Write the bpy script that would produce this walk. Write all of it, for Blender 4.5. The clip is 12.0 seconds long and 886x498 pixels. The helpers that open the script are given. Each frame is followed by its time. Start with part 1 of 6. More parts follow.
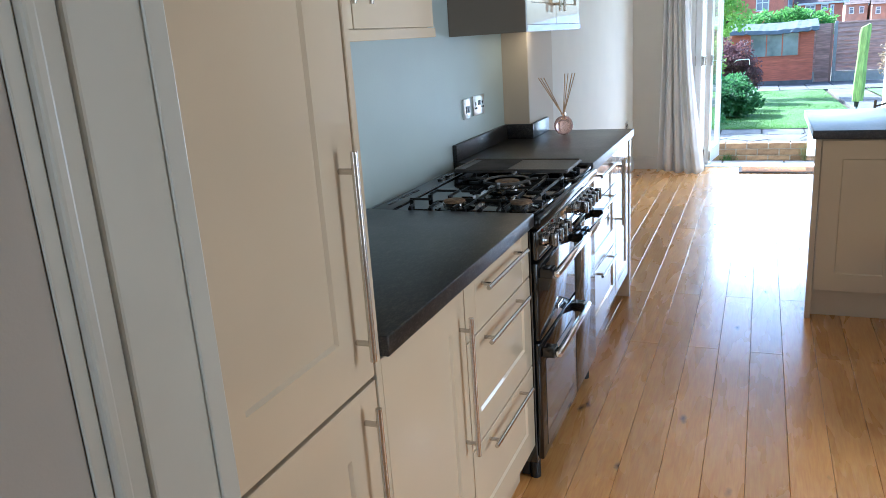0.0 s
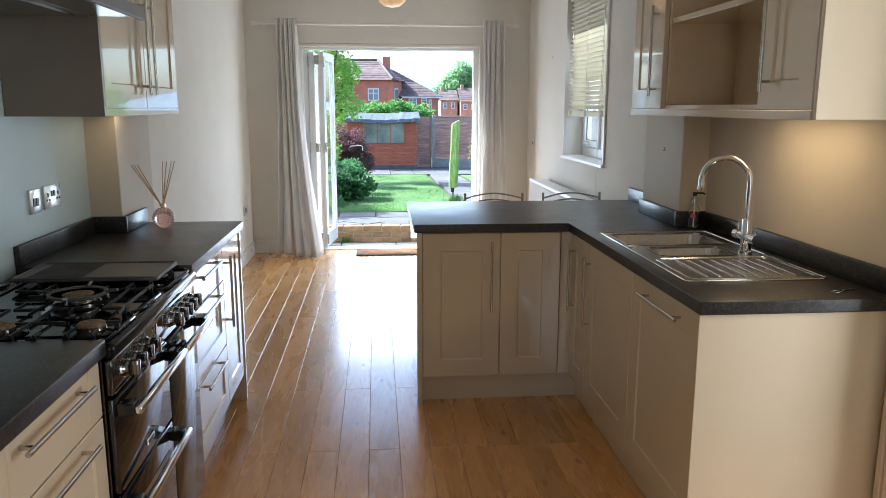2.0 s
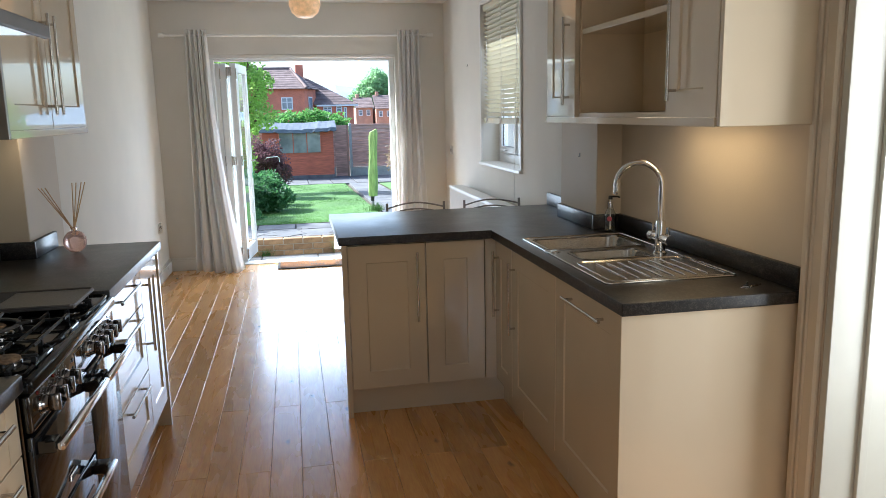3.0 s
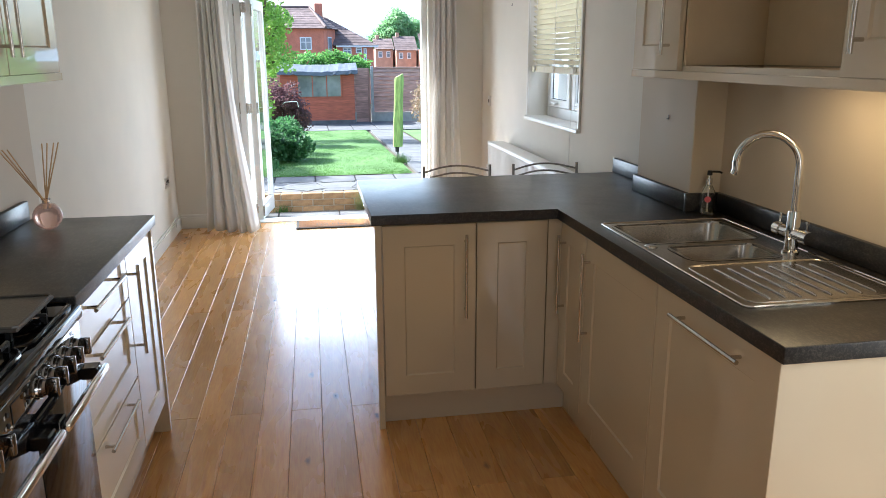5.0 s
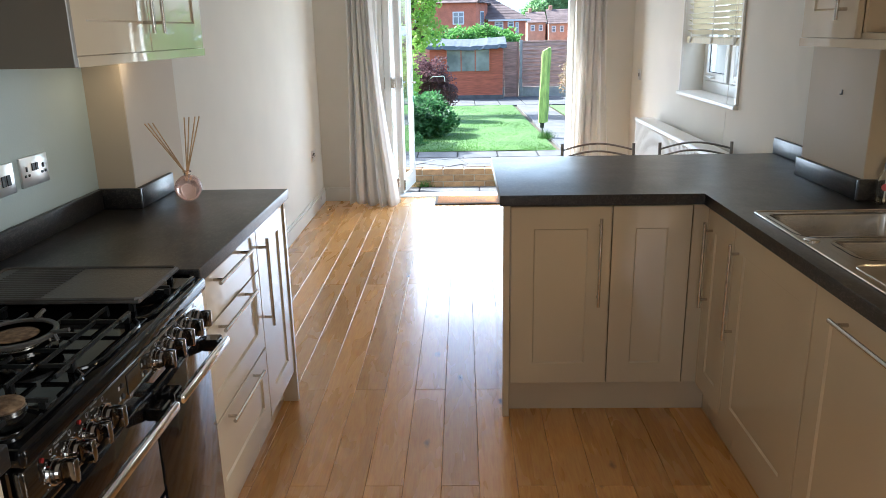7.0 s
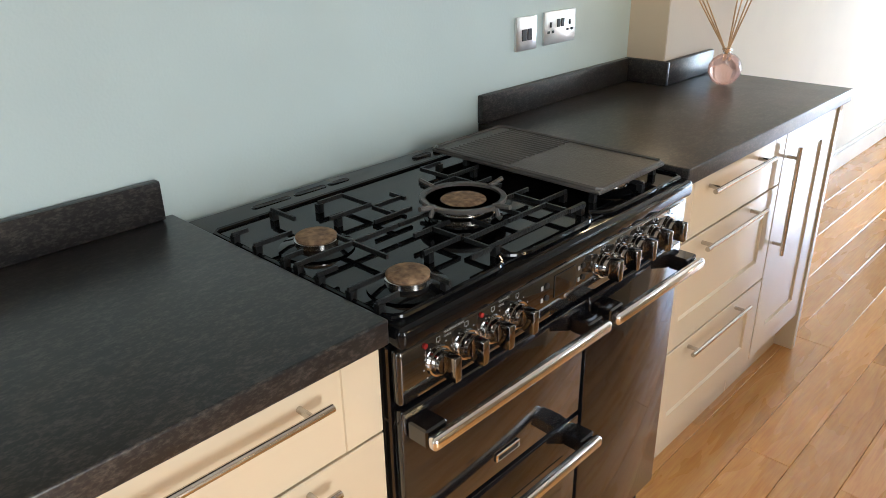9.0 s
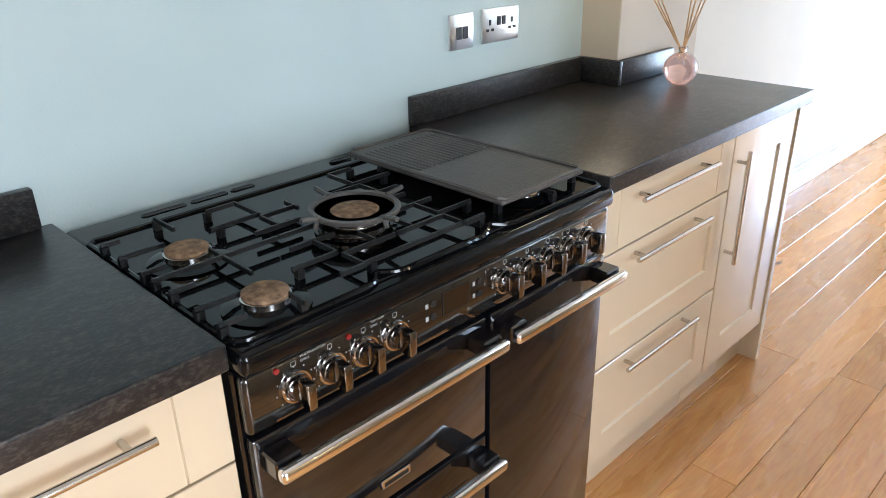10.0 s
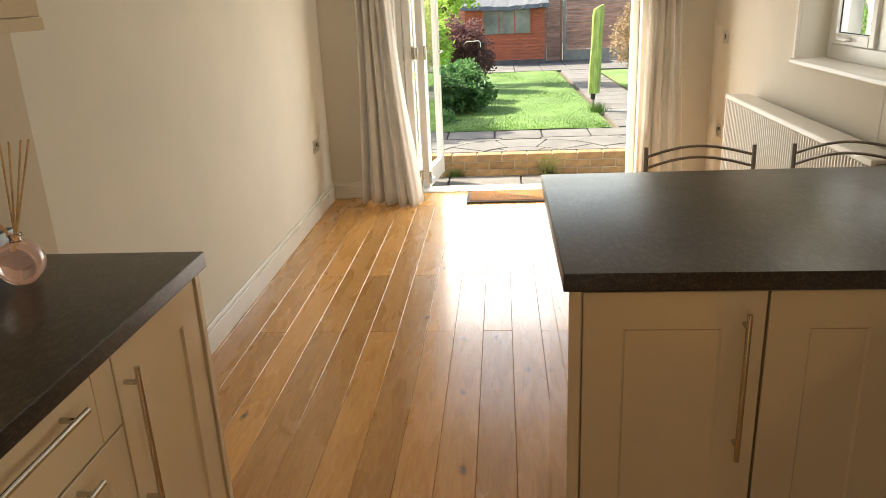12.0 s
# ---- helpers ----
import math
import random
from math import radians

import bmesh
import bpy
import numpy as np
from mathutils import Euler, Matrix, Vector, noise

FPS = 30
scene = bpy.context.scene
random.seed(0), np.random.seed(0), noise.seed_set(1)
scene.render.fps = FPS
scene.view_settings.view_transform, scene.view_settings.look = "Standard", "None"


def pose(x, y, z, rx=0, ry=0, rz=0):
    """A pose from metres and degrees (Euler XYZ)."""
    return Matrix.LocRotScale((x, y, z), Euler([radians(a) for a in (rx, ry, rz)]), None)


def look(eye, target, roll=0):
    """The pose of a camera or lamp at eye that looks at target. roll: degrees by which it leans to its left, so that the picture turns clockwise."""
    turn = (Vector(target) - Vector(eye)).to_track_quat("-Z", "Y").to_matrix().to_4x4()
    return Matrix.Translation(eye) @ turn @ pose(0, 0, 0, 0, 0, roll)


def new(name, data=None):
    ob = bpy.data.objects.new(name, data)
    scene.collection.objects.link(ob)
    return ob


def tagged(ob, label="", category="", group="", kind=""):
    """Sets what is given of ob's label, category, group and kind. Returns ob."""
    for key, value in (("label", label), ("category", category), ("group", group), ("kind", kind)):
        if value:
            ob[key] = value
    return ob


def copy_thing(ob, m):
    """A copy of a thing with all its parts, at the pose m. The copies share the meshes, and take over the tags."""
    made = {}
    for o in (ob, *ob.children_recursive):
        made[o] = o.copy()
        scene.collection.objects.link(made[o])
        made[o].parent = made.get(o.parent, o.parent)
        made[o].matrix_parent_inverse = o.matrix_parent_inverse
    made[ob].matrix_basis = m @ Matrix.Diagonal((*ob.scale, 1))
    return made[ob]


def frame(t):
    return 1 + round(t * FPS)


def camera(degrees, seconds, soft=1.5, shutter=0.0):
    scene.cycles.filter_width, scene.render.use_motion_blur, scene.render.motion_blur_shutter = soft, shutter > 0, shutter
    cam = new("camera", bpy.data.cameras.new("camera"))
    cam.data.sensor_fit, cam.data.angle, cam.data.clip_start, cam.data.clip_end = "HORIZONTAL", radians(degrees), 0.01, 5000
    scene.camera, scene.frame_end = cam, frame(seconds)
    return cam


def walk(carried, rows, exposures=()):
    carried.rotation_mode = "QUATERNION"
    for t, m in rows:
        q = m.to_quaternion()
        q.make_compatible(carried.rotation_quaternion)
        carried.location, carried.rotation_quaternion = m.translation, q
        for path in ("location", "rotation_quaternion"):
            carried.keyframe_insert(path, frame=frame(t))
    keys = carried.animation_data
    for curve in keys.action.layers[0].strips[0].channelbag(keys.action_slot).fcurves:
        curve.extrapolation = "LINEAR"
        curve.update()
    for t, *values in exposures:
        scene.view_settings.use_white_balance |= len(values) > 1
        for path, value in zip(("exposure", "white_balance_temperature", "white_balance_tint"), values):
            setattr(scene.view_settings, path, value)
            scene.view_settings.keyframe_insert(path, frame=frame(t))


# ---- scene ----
cam = camera(61.2, 12.0, soft=0.85)
PATH = [
    (0, (0.017, 0.297, 1.416), (-0.748, 2.066, 0.88), -3.9),
    (0.5, (0.04, 0.436, 1.452), (-0.387, 2.325, 0.952), -3.7),
    (1, (0.076, 0.58, 1.453), (-0.003, 2.534, 1.038), -1.2),
    (1.5, (0.101, 0.613, 1.446), (0.174, 2.574, 1.064), -0.1),
    (2, (0.075, 0.579, 1.461), (0.247, 2.536, 1.088), 0.1),
    (2.5, (0.065, 0.555, 1.476), (0.398, 2.496, 1.125), 0.0),
    (3, (0.056, 0.567, 1.485), (0.436, 2.497, 1.126), -1.2),
    (3.5, (0.051, 0.712, 1.476), (0.406, 2.645, 1.104), -0.5),
    (5.5, (0.038, 1.357, 1.518), (0.345, 3.263, 0.998), -0.4),
    (6, (0.08, 1.381, 1.52), (0.346, 3.294, 1.002), -0.7),
    (6.5, (0.104, 1.385, 1.514), (0.285, 3.306, 0.987), -1.3),
    (7, (0.111, 1.383, 1.498), (0.055, 3.302, 0.939), -1.1),
    (7.5, (0.068, 1.406, 1.455), (-0.402, 3.234, 0.795), -0.8),
    (9.5, (0.129, 1.909, 1.409), (-1.197, 3.16, 0.585), -1.1),
    (10, (0.191, 2.0, 1.406), (-1.107, 3.277, 0.578), -1.2),
    (10.5, (0.184, 2.146, 1.408), (-0.855, 3.66, 0.616), -1.2),
    (11, (0.129, 2.314, 1.436), (-0.504, 4.068, 0.713), -1.2),
    (11.5, (0.13, 2.454, 1.435), (-0.204, 4.306, 0.758), -1.9),
    (12, (0.127, 2.648, 1.464), (-0.037, 4.534, 0.818), -2.6),
]
EXPOSURES = [
    (0.0, 2.05, 4750, 6), (0.5, 1.95, 4800, 6), (1.0, 1.92, 4950, 6), (1.5, 1.75, 5150, 7), (3.0, 1.52, 5300, 8), (6.0, 1.82, 5450, 8), (7.5, 1.9, 5350, 7),
    (9.5, 2.98, 5400, 8), (10.0, 3.02, 5000, 8), (10.5, 2.85, 4650, 6), (11.0, 2.35, 4700, 6), (11.5, 1.98, 5900, 7), (12.0, 1.58, 7500, 9),
]
walk(cam, [(t, look(eye, target, roll)) for t, eye, target, roll in PATH], EXPOSURES)

# ---- light ----
world = bpy.data.worlds.new("sky")
scene.world = world
world.use_nodes = True
wn = world.node_tree.nodes
sky = wn.new("ShaderNodeTexSky")
sky.sky_type, sky.sun_disc = "NISHITA", False
SUN_EL, SUN_AZ = 42.0, -62.0     # azimuth from +y, clockwise seen from above
sky.sun_elevation, sky.sun_rotation = radians(SUN_EL), radians(SUN_AZ)
sky.air_density, sky.dust_density = 1.0, 2.5
world.node_tree.links.new(sky.outputs[0], wn["Background"].inputs[0])
wn["Background"].inputs[1].default_value = 0.15


def lamp(name, kind, m, energy, colour, size=0.1, size_y=None):
    data = bpy.data.lights.new(name, kind)
    data.energy, data.color = energy, colour
    if kind == "AREA":
        data.shape, data.size, data.size_y = "RECTANGLE", size, size_y or size
    elif kind == "POINT":
        data.shadow_soft_size = size
    elif kind == "SUN":
        data.angle = radians(size)
    ob = new(name, data)
    ob.matrix_world = m
    return ob


sx = math.sin(radians(SUN_AZ)) * math.cos(radians(SUN_EL))
sy = math.cos(radians(SUN_AZ)) * math.cos(radians(SUN_EL))
lamp("sun", "SUN", look((sx * 20, sy * 20, math.sin(radians(SUN_EL)) * 20), (0, 0, 0)), 4.8, (1.0, 0.95, 0.86), 0.6)
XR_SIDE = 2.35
# the sky's light through the garden door and side window, then two added fills
lamp("door_daylight", "AREA", look((0.37, 8.46, 0.66), (0.37, 4.0, 0.62)), 10, (0.91, 0.96, 1.0), 1.46, 1.15)
lamp("window_daylight", "AREA", look((1.72, 6.1, 1.75), (0.3, 6.1, 1.2)), 3.5, (0.95, 0.97, 1.0), 0.9, 1.1)
# unseen fill lamp behind the start; its real source is not known
lamp("hall_daylight", "AREA", look((-0.35, -1.93, 1.25), (0.5, 2.6, 0.9)), 3.7, (1.0, 0.92, 0.79), 0.4, 1.9)
# unseen lamp added beyond the side doorway to brighten cooker wall and left fronts
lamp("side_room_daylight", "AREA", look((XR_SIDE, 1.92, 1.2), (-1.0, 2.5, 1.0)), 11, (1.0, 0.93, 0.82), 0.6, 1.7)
# ---- materials ----
def mat(name, colour, rough=0.5, metal=0.0, vary=0.08, scale=6.0, bump=0.0, bscale=60.0, coat=0.0, other=None,
        stretch=(1, 1, 1), spread=0.0, spec=0.5, emit=None, fine=0.0, coords="Object"):
    """Base colour mottled by noise at two scales, with relief and a little variation in gloss."""
    m = bpy.data.materials.new(name)
    m.use_nodes = True
    nt = m.node_tree
    N, L = nt.nodes, nt.links
    b = N["Principled BSDF"]
    b.inputs["Roughness"].default_value, b.inputs["Metallic"].default_value = rough, metal
    b.inputs["Coat Weight"].default_value, b.inputs["Coat Roughness"].default_value = coat, 0.06
    b.inputs["Specular IOR Level"].default_value = spec
    tc, mp = N.new("ShaderNodeTexCoord"), N.new("ShaderNodeMapping")
    mp.inputs["Scale"].default_value = stretch
    L.new(tc.outputs[coords], mp.inputs[0])
    n1, n2 = N.new("ShaderNodeTexNoise"), N.new("ShaderNodeTexNoise")
    n1.inputs["Scale"].default_value, n1.inputs["Detail"].default_value = scale, 4
    n2.inputs["Scale"].default_value, n2.inputs["Detail"].default_value = bscale, 3
    for n in (n1, n2):
        L.new(mp.outputs[0], n.inputs["Vector"])
    ramp = N.new("ShaderNodeValToRGB")
    lo = other or tuple(c * (1 - vary) for c in colour)
    hi = colour if other else tuple(min(1, c * (1 + vary)) for c in colour)
    ramp.color_ramp.elements[0].position, ramp.color_ramp.elements[1].position = 0.35, 0.65
    ramp.color_ramp.elements[0].color, ramp.color_ramp.elements[1].color = (*lo, 1), (*hi, 1)
    L.new(n1.outputs[0], ramp.inputs[0])
    out = ramp.outputs[0]
    if fine:
        mx = N.new("ShaderNodeMix")
        mx.data_type, mx.blend_type = "RGBA", "OVERLAY"
        mx.inputs[0].default_value = fine
        L.new(out, mx.inputs[6])
        L.new(n2.outputs[0], mx.inputs[7])
        out = mx.outputs[2]
    if spread:
        info, hsv, mr = N.new("ShaderNodeObjectInfo"), N.new("ShaderNodeHueSaturation"), N.new("ShaderNodeMapRange")
        mr.inputs[3].default_value, mr.inputs[4].default_value = 1 - spread, 1 + spread
        L.new(info.outputs["Random"], mr.inputs[0])
        L.new(mr.outputs[0], hsv.inputs["Value"])
        L.new(out, hsv.inputs["Color"])
        out = hsv.outputs[0]
    L.new(out, b.inputs["Base Color"])
    if bump:
        bp = N.new("ShaderNodeBump")
        bp.inputs["Strength"].default_value, bp.inputs["Distance"].default_value = bump, 0.004
        L.new(n2.outputs[0], bp.inputs["Height"])
        L.new(bp.outputs[0], b.inputs["Normal"])
    if rough > 0.04 and metal < 0.5:
        mr = N.new("ShaderNodeMapRange")
        mr.inputs[3].default_value, mr.inputs[4].default_value = rough * 0.8, min(1, rough * 1.2)
        L.new(n1.outputs[0], mr.inputs[0])
        L.new(mr.outputs[0], b.inputs["Roughness"])
    if emit:
        b.inputs["Emission Color"].default_value, b.inputs["Emission Strength"].default_value = (*emit[0], 1), emit[1]
    return m


def wood_floor():
    """Warm lacquered oak: grain along the board, knots, every board its own shade."""
    m = mat("oak_floor", (0.5, 0.27, 0.1), 0.3, vary=0.12, coat=0.45, spec=0.6)
    nt = m.node_tree
    N, L = nt.nodes, nt.links
    b = N["Principled BSDF"]
    b.inputs["Coat Roughness"].default_value = 0.13
    tc, info = N.new("ShaderNodeTexCoord"), N.new("ShaderNodeObjectInfo")
    off = N.new("ShaderNodeVectorMath")
    off.operation = "MULTIPLY_ADD"
    comb = N.new("ShaderNodeCombineXYZ")
    for i in (0, 1):
        L.new(info.outputs["Random"], comb.inputs[i])
    off.inputs[1].default_value = (37.0, 91.0, 0.0)
    L.new(comb.outputs[0], off.inputs[0])
    L.new(tc.outputs["Object"], off.inputs[2])
    mp = N.new("ShaderNodeMapping")
    mp.inputs["Scale"].default_value = (14.0, 1.1, 1.0)
    L.new(off.outputs[0], mp.inputs[0])
    grain, figure, knots = N.new("ShaderNodeTexNoise"), N.new("ShaderNodeTexNoise"), N.new("ShaderNodeTexVoronoi")
    grain.inputs["Scale"].default_value, grain.inputs["Detail"].default_value = 9.0, 6
    grain.inputs["Distortion"].default_value = 0.6
    L.new(mp.outputs[0], grain.inputs["Vector"])
    mp2 = N.new("ShaderNodeMapping")
    mp2.inputs["Scale"].default_value = (5.0, 0.9, 1.0)
    L.new(off.outputs[0], mp2.inputs[0])
    figure.inputs["Scale"].default_value, figure.inputs["Detail"].default_value, figure.inputs["Distortion"].default_value = 2.2, 3, 0.6
    L.new(mp2.outputs[0], figure.inputs["Vector"])
    mp3 = N.new("ShaderNodeMapping")
    mp3.inputs["Scale"].default_value = (9.0, 3.6, 0.0)
    bend, warp = N.new("ShaderNodeTexNoise"), N.new("ShaderNodeVectorMath")
    bend.inputs["Scale"].default_value, bend.inputs["Detail"].default_value = 22.0, 4
    L.new(off.outputs[0], bend.inputs["Vector"])
    warp.operation, warp.inputs[1].default_value = "MULTIPLY_ADD", (0.03, 0.05, 0.0)
    L.new(bend.outputs["Color"], warp.inputs[0])
    L.new(off.outputs[0], warp.inputs[2])
    L.new(warp.outputs[0], mp3.inputs[0])
    knots.inputs["Scale"].default_value = 1.0
    L.new(mp3.outputs[0], knots.inputs["Vector"])
    r1 = N.new("ShaderNodeValToRGB")
    r1.color_ramp.elements[0].position, r1.color_ramp.elements[1].position = 0.3, 0.72
    r1.color_ramp.elements[0].color, r1.color_ramp.elements[1].color = (0.66, 0.318, 0.084, 1), (0.75, 0.392, 0.118, 1)
    L.new(figure.outputs[0], r1.inputs[0])
    mx = N.new("ShaderNodeMix")
    mx.data_type, mx.blend_type = "RGBA", "OVERLAY"
    mx.inputs[0].default_value = 0.48
    L.new(r1.outputs[0], mx.inputs[6])
    L.new(grain.outputs[0], mx.inputs[7])
    kr = N.new("ShaderNodeValToRGB")
    kr.color_ramp.elements[0].position, kr.color_ramp.elements[1].position = 0.03, 0.14
    kr.color_ramp.elements[0].color, kr.color_ramp.elements[1].color = (1, 1, 1, 1), (0, 0, 0, 1)
    L.new(knots.outputs["Distance"], kr.inputs[0])
    gate = N.new("ShaderNodeMath")
    gate.operation = "MULTIPLY"
    some, sep = N.new("ShaderNodeMath"), N.new("ShaderNodeSeparateColor")
    some.operation, some.inputs[1].default_value = "GREATER_THAN", 0.36
    L.new(knots.outputs["Color"], sep.inputs[0])
    L.new(sep.outputs[0], some.inputs[0])
    L.new(some.outputs[0], gate.inputs[1])
    L.new(kr.outputs[0], gate.inputs[0])
    mk = N.new("ShaderNodeMix")
    mk.data_type = "RGBA"
    mk.inputs[7].default_value = (0.1, 0.042, 0.018, 1)
    L.new(gate.outputs[0], mk.inputs[0])
    L.new(mx.outputs[2], mk.inputs[6])
    hsv, mr = N.new("ShaderNodeHueSaturation"), N.new("ShaderNodeMapRange")
    mr.inputs[3].default_value, mr.inputs[4].default_value = 0.8, 1.14
    L.new(info.outputs["Random"], mr.inputs[0])
    L.new(mr.outputs[0], hsv.inputs["Value"])
    L.new(mk.outputs[2], hsv.inputs["Color"])
    L.new(hsv.outputs[0], b.inputs["Base Color"])
    rr = N.new("ShaderNodeMapRange")
    rr.inputs[3].default_value, rr.inputs[4].default_value = 0.24, 0.31
    L.new(figure.outputs[0], rr.inputs[0])
    L.new(rr.outputs[0], b.inputs["Roughness"])
    bp = N.new("ShaderNodeBump")
    bp.inputs["Strength"].default_value, bp.inputs["Distance"].default_value = 0.1, 0.002
    L.new(grain.outputs[0], bp.inputs["Height"])
    L.new(bp.outputs[0], b.inputs["Normal"])
    return m


def laminate():
    """Near-black stone laminate with fine pale flecks and a satin face."""
    m = mat("black_laminate", (0.02, 0.021, 0.023), 0.31, vary=0.1, scale=7.0, bump=0.06, bscale=110.0)
    nt = m.node_tree
    N, L = nt.nodes, nt.links
    b = N["Principled BSDF"]
    tc = N.new("ShaderNodeTexCoord")
    n1, n2 = N.new("ShaderNodeTexNoise"), N.new("ShaderNodeTexNoise")
    n1.inputs["Scale"].default_value, n1.inputs["Detail"].default_value, n1.inputs["Roughness"].default_value = 250.0, 4, 0.7
    n2.inputs["Scale"].default_value, n2.inputs["Detail"].default_value = 70.0, 3
    mp = N.new("ShaderNodeMapping")
    mp.inputs["Scale"].default_value = (1.0, 0.45, 1.0)
    L.new(tc.outputs["Object"], mp.inputs[0])
    for n in (n1, n2):
        L.new(mp.outputs[0], n.inputs["Vector"])
    mul = N.new("ShaderNodeMix")
    mul.inputs[0].default_value = 0.3
    L.new(n1.outputs[0], mul.inputs[2])
    L.new(n2.outputs[0], mul.inputs[3])
    r = N.new("ShaderNodeValToRGB")
    r.color_ramp.elements[0].position, r.color_ramp.elements[1].position = 0.47, 0.66
    r.color_ramp.elements[0].color, r.color_ramp.elements[1].color = (0.0105, 0.0104, 0.0112, 1), (0.07, 0.061, 0.052, 1)
    L.new(mul.outputs[0], r.inputs[0])
    L.new(r.outputs[0], b.inputs["Base Color"])
    n3, bp = N.new("ShaderNodeTexNoise"), N.new("ShaderNodeBump")
    n3.inputs["Scale"].default_value, n3.inputs["Detail"].default_value, n3.inputs["Distortion"].default_value = 38.0, 3, 0.8
    L.new(tc.outputs["Object"], n3.inputs["Vector"])
    bp.inputs["Strength"].default_value, bp.inputs["Distance"].default_value = 0.035, 0.003
    L.new(n3.outputs[0], bp.inputs["Height"])
    L.new(bp.outputs[0], b.inputs["Normal"])
    return m


def glass(name, tint=(1, 1, 1), rough=0.0):
    m = bpy.data.materials.new(name)
    m.use_nodes = True
    b = m.node_tree.nodes["Principled BSDF"]
    b.inputs["Base Color"].default_value = (*tint, 1)
    b.inputs["Transmission Weight"].default_value, b.inputs["Roughness"].default_value = 1.0, rough
    b.inputs["IOR"].default_value = 1.45
    return m


M_FLOOR = wood_floor()
M_TOP = laminate()
M_CREAM = mat("cream_gloss", (0.67, 0.562, 0.398), 0.14, vary=0.02, scale=3, coat=1.0, spec=0.25)
M_CREAM.node_tree.nodes["Principled BSDF"].inputs["Coat Roughness"].default_value = 0.02
M_CREAM.node_tree.nodes["Principled BSDF"].inputs["Coat IOR"].default_value = 1.6
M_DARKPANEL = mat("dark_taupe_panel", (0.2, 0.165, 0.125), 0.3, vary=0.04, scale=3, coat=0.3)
M_JAMB = mat("grey_white_paint", (0.56, 0.55, 0.48), 0.35, vary=0.04, scale=4, bump=0.06, bscale=40)
M_CARCASS = mat("cream_melamine", (0.76, 0.6, 0.39), 0.45, vary=0.04)
M_WALL = mat("warm_white_paint", (0.74, 0.7, 0.62), 0.85, vary=0.025, scale=2.5, bump=0.12, bscale=160)
M_GREEN = mat("duck_egg_paint", (0.5, 0.585, 0.575), 0.5, vary=0.03, scale=2.5, bump=0.1, bscale=160)
M_BEIGE = mat("beige_paint", (0.6, 0.51, 0.39), 0.7, vary=0.03, scale=2.5, bump=0.1, bscale=160)
M_CEIL = mat("ceiling_paint", (0.8, 0.79, 0.76), 0.9, vary=0.02, scale=2, bump=0.08, bscale=120)
M_TRIM = mat("white_gloss_paint", (0.78, 0.75, 0.69), 0.3, vary=0.03, scale=5, bump=0.06, bscale=40)
M_TRIMCREAM = mat("cream_gloss_paint", (0.68, 0.6, 0.47), 0.3, vary=0.04, scale=5, bump=0.06, bscale=40)
M_UPVC = mat("white_frame_paint", (0.8, 0.81, 0.8), 0.3, vary=0.02, scale=5)
M_STEEL = mat("brushed_steel", (0.56, 0.53, 0.49), 0.2, metal=1.0, vary=0.06, scale=30, stretch=(1, 1, 8))
M_SINK = mat("sink_steel", (0.5, 0.48, 0.45), 0.22, metal=1.0, vary=0.07, scale=20, stretch=(6, 1, 1))
M_CHROME = mat("chrome", (0.8, 0.79, 0.77), 0.06, metal=1.0, vary=0.02)
M_PLATE = mat("polished_plate", (0.82, 0.81, 0.8), 0.28, metal=1.0, vary=0.02)
M_BLACK = mat("black_enamel", (0.006, 0.006, 0.007), 0.08, vary=0.2, scale=9, coat=0.6)
M_BLACKGLASS = mat("black_glass", (0.008, 0.007, 0.006), 0.05, vary=0.1, coat=1.0)
M_IRON = mat("cast_iron", (0.008, 0.008, 0.008), 0.42, vary=0.3, scale=25, bump=0.35, bscale=220, spec=0.35)
M_HOB = mat("hob_enamel", (0.004, 0.004, 0.0045), 0.06, vary=0.2, scale=9, spec=0.28)
M_GRIDDLE = mat("griddle_iron", (0.075, 0.067, 0.06), 0.42, vary=0.25, scale=12, bump=0.25, bscale=200)
M_BURNER = mat("worn_burner_cap", (0.3, 0.2, 0.115), 0.75, other=(0.13, 0.082, 0.05), scale=75, bump=0.6, bscale=150, spec=0.2)
M_DARKCHROME = mat("black_chrome", (0.27, 0.25, 0.23), 0.1, metal=1.0, vary=0.05)
# hall wall toned darker than the warm white walls
M_HALL = mat("greige_hall_wall", (0.46, 0.43, 0.38), 0.8, vary=0.03, scale=2.5, bump=0.12, bscale=160)
M_RUBBER = mat("black_plastic", (0.012, 0.012, 0.012), 0.4, vary=0.2)
M_DARKGREY = mat("grey_paint", (0.16, 0.155, 0.15), 0.5, vary=0.1)
M_GASKET = mat("gasket", (0.02, 0.02, 0.02), 0.6)
M_GLASS = glass("clear_glass", (0.97, 0.99, 0.98))

# ---- building helpers ----
def box(bm, lo, hi, bevel=0.0, segments=1):
    vs = [bm.verts.new((x, y, z)) for z in (lo[2], hi[2]) for y in (lo[1], hi[1]) for x in (lo[0], hi[0])]
    fs = [bm.faces.new([vs[i] for i in q]) for q in ((0, 2, 3, 1), (4, 5, 7, 6), (0, 1, 5, 4), (2, 6, 7, 3), (0, 4, 6, 2), (1, 3, 7, 5))]
    if bevel:
        es = list({e for f in fs for e in f.edges})
        bmesh.ops.bevel(bm, geom=es, offset=bevel, segments=segments, profile=0.5, affect="EDGES", clamp_overlap=True)
    return vs


def boxes(*specs, bevel=0.0, segments=1):
    bm = bmesh.new()
    for lo, hi in specs:
        box(bm, lo, hi, bevel, segments)
    return bm


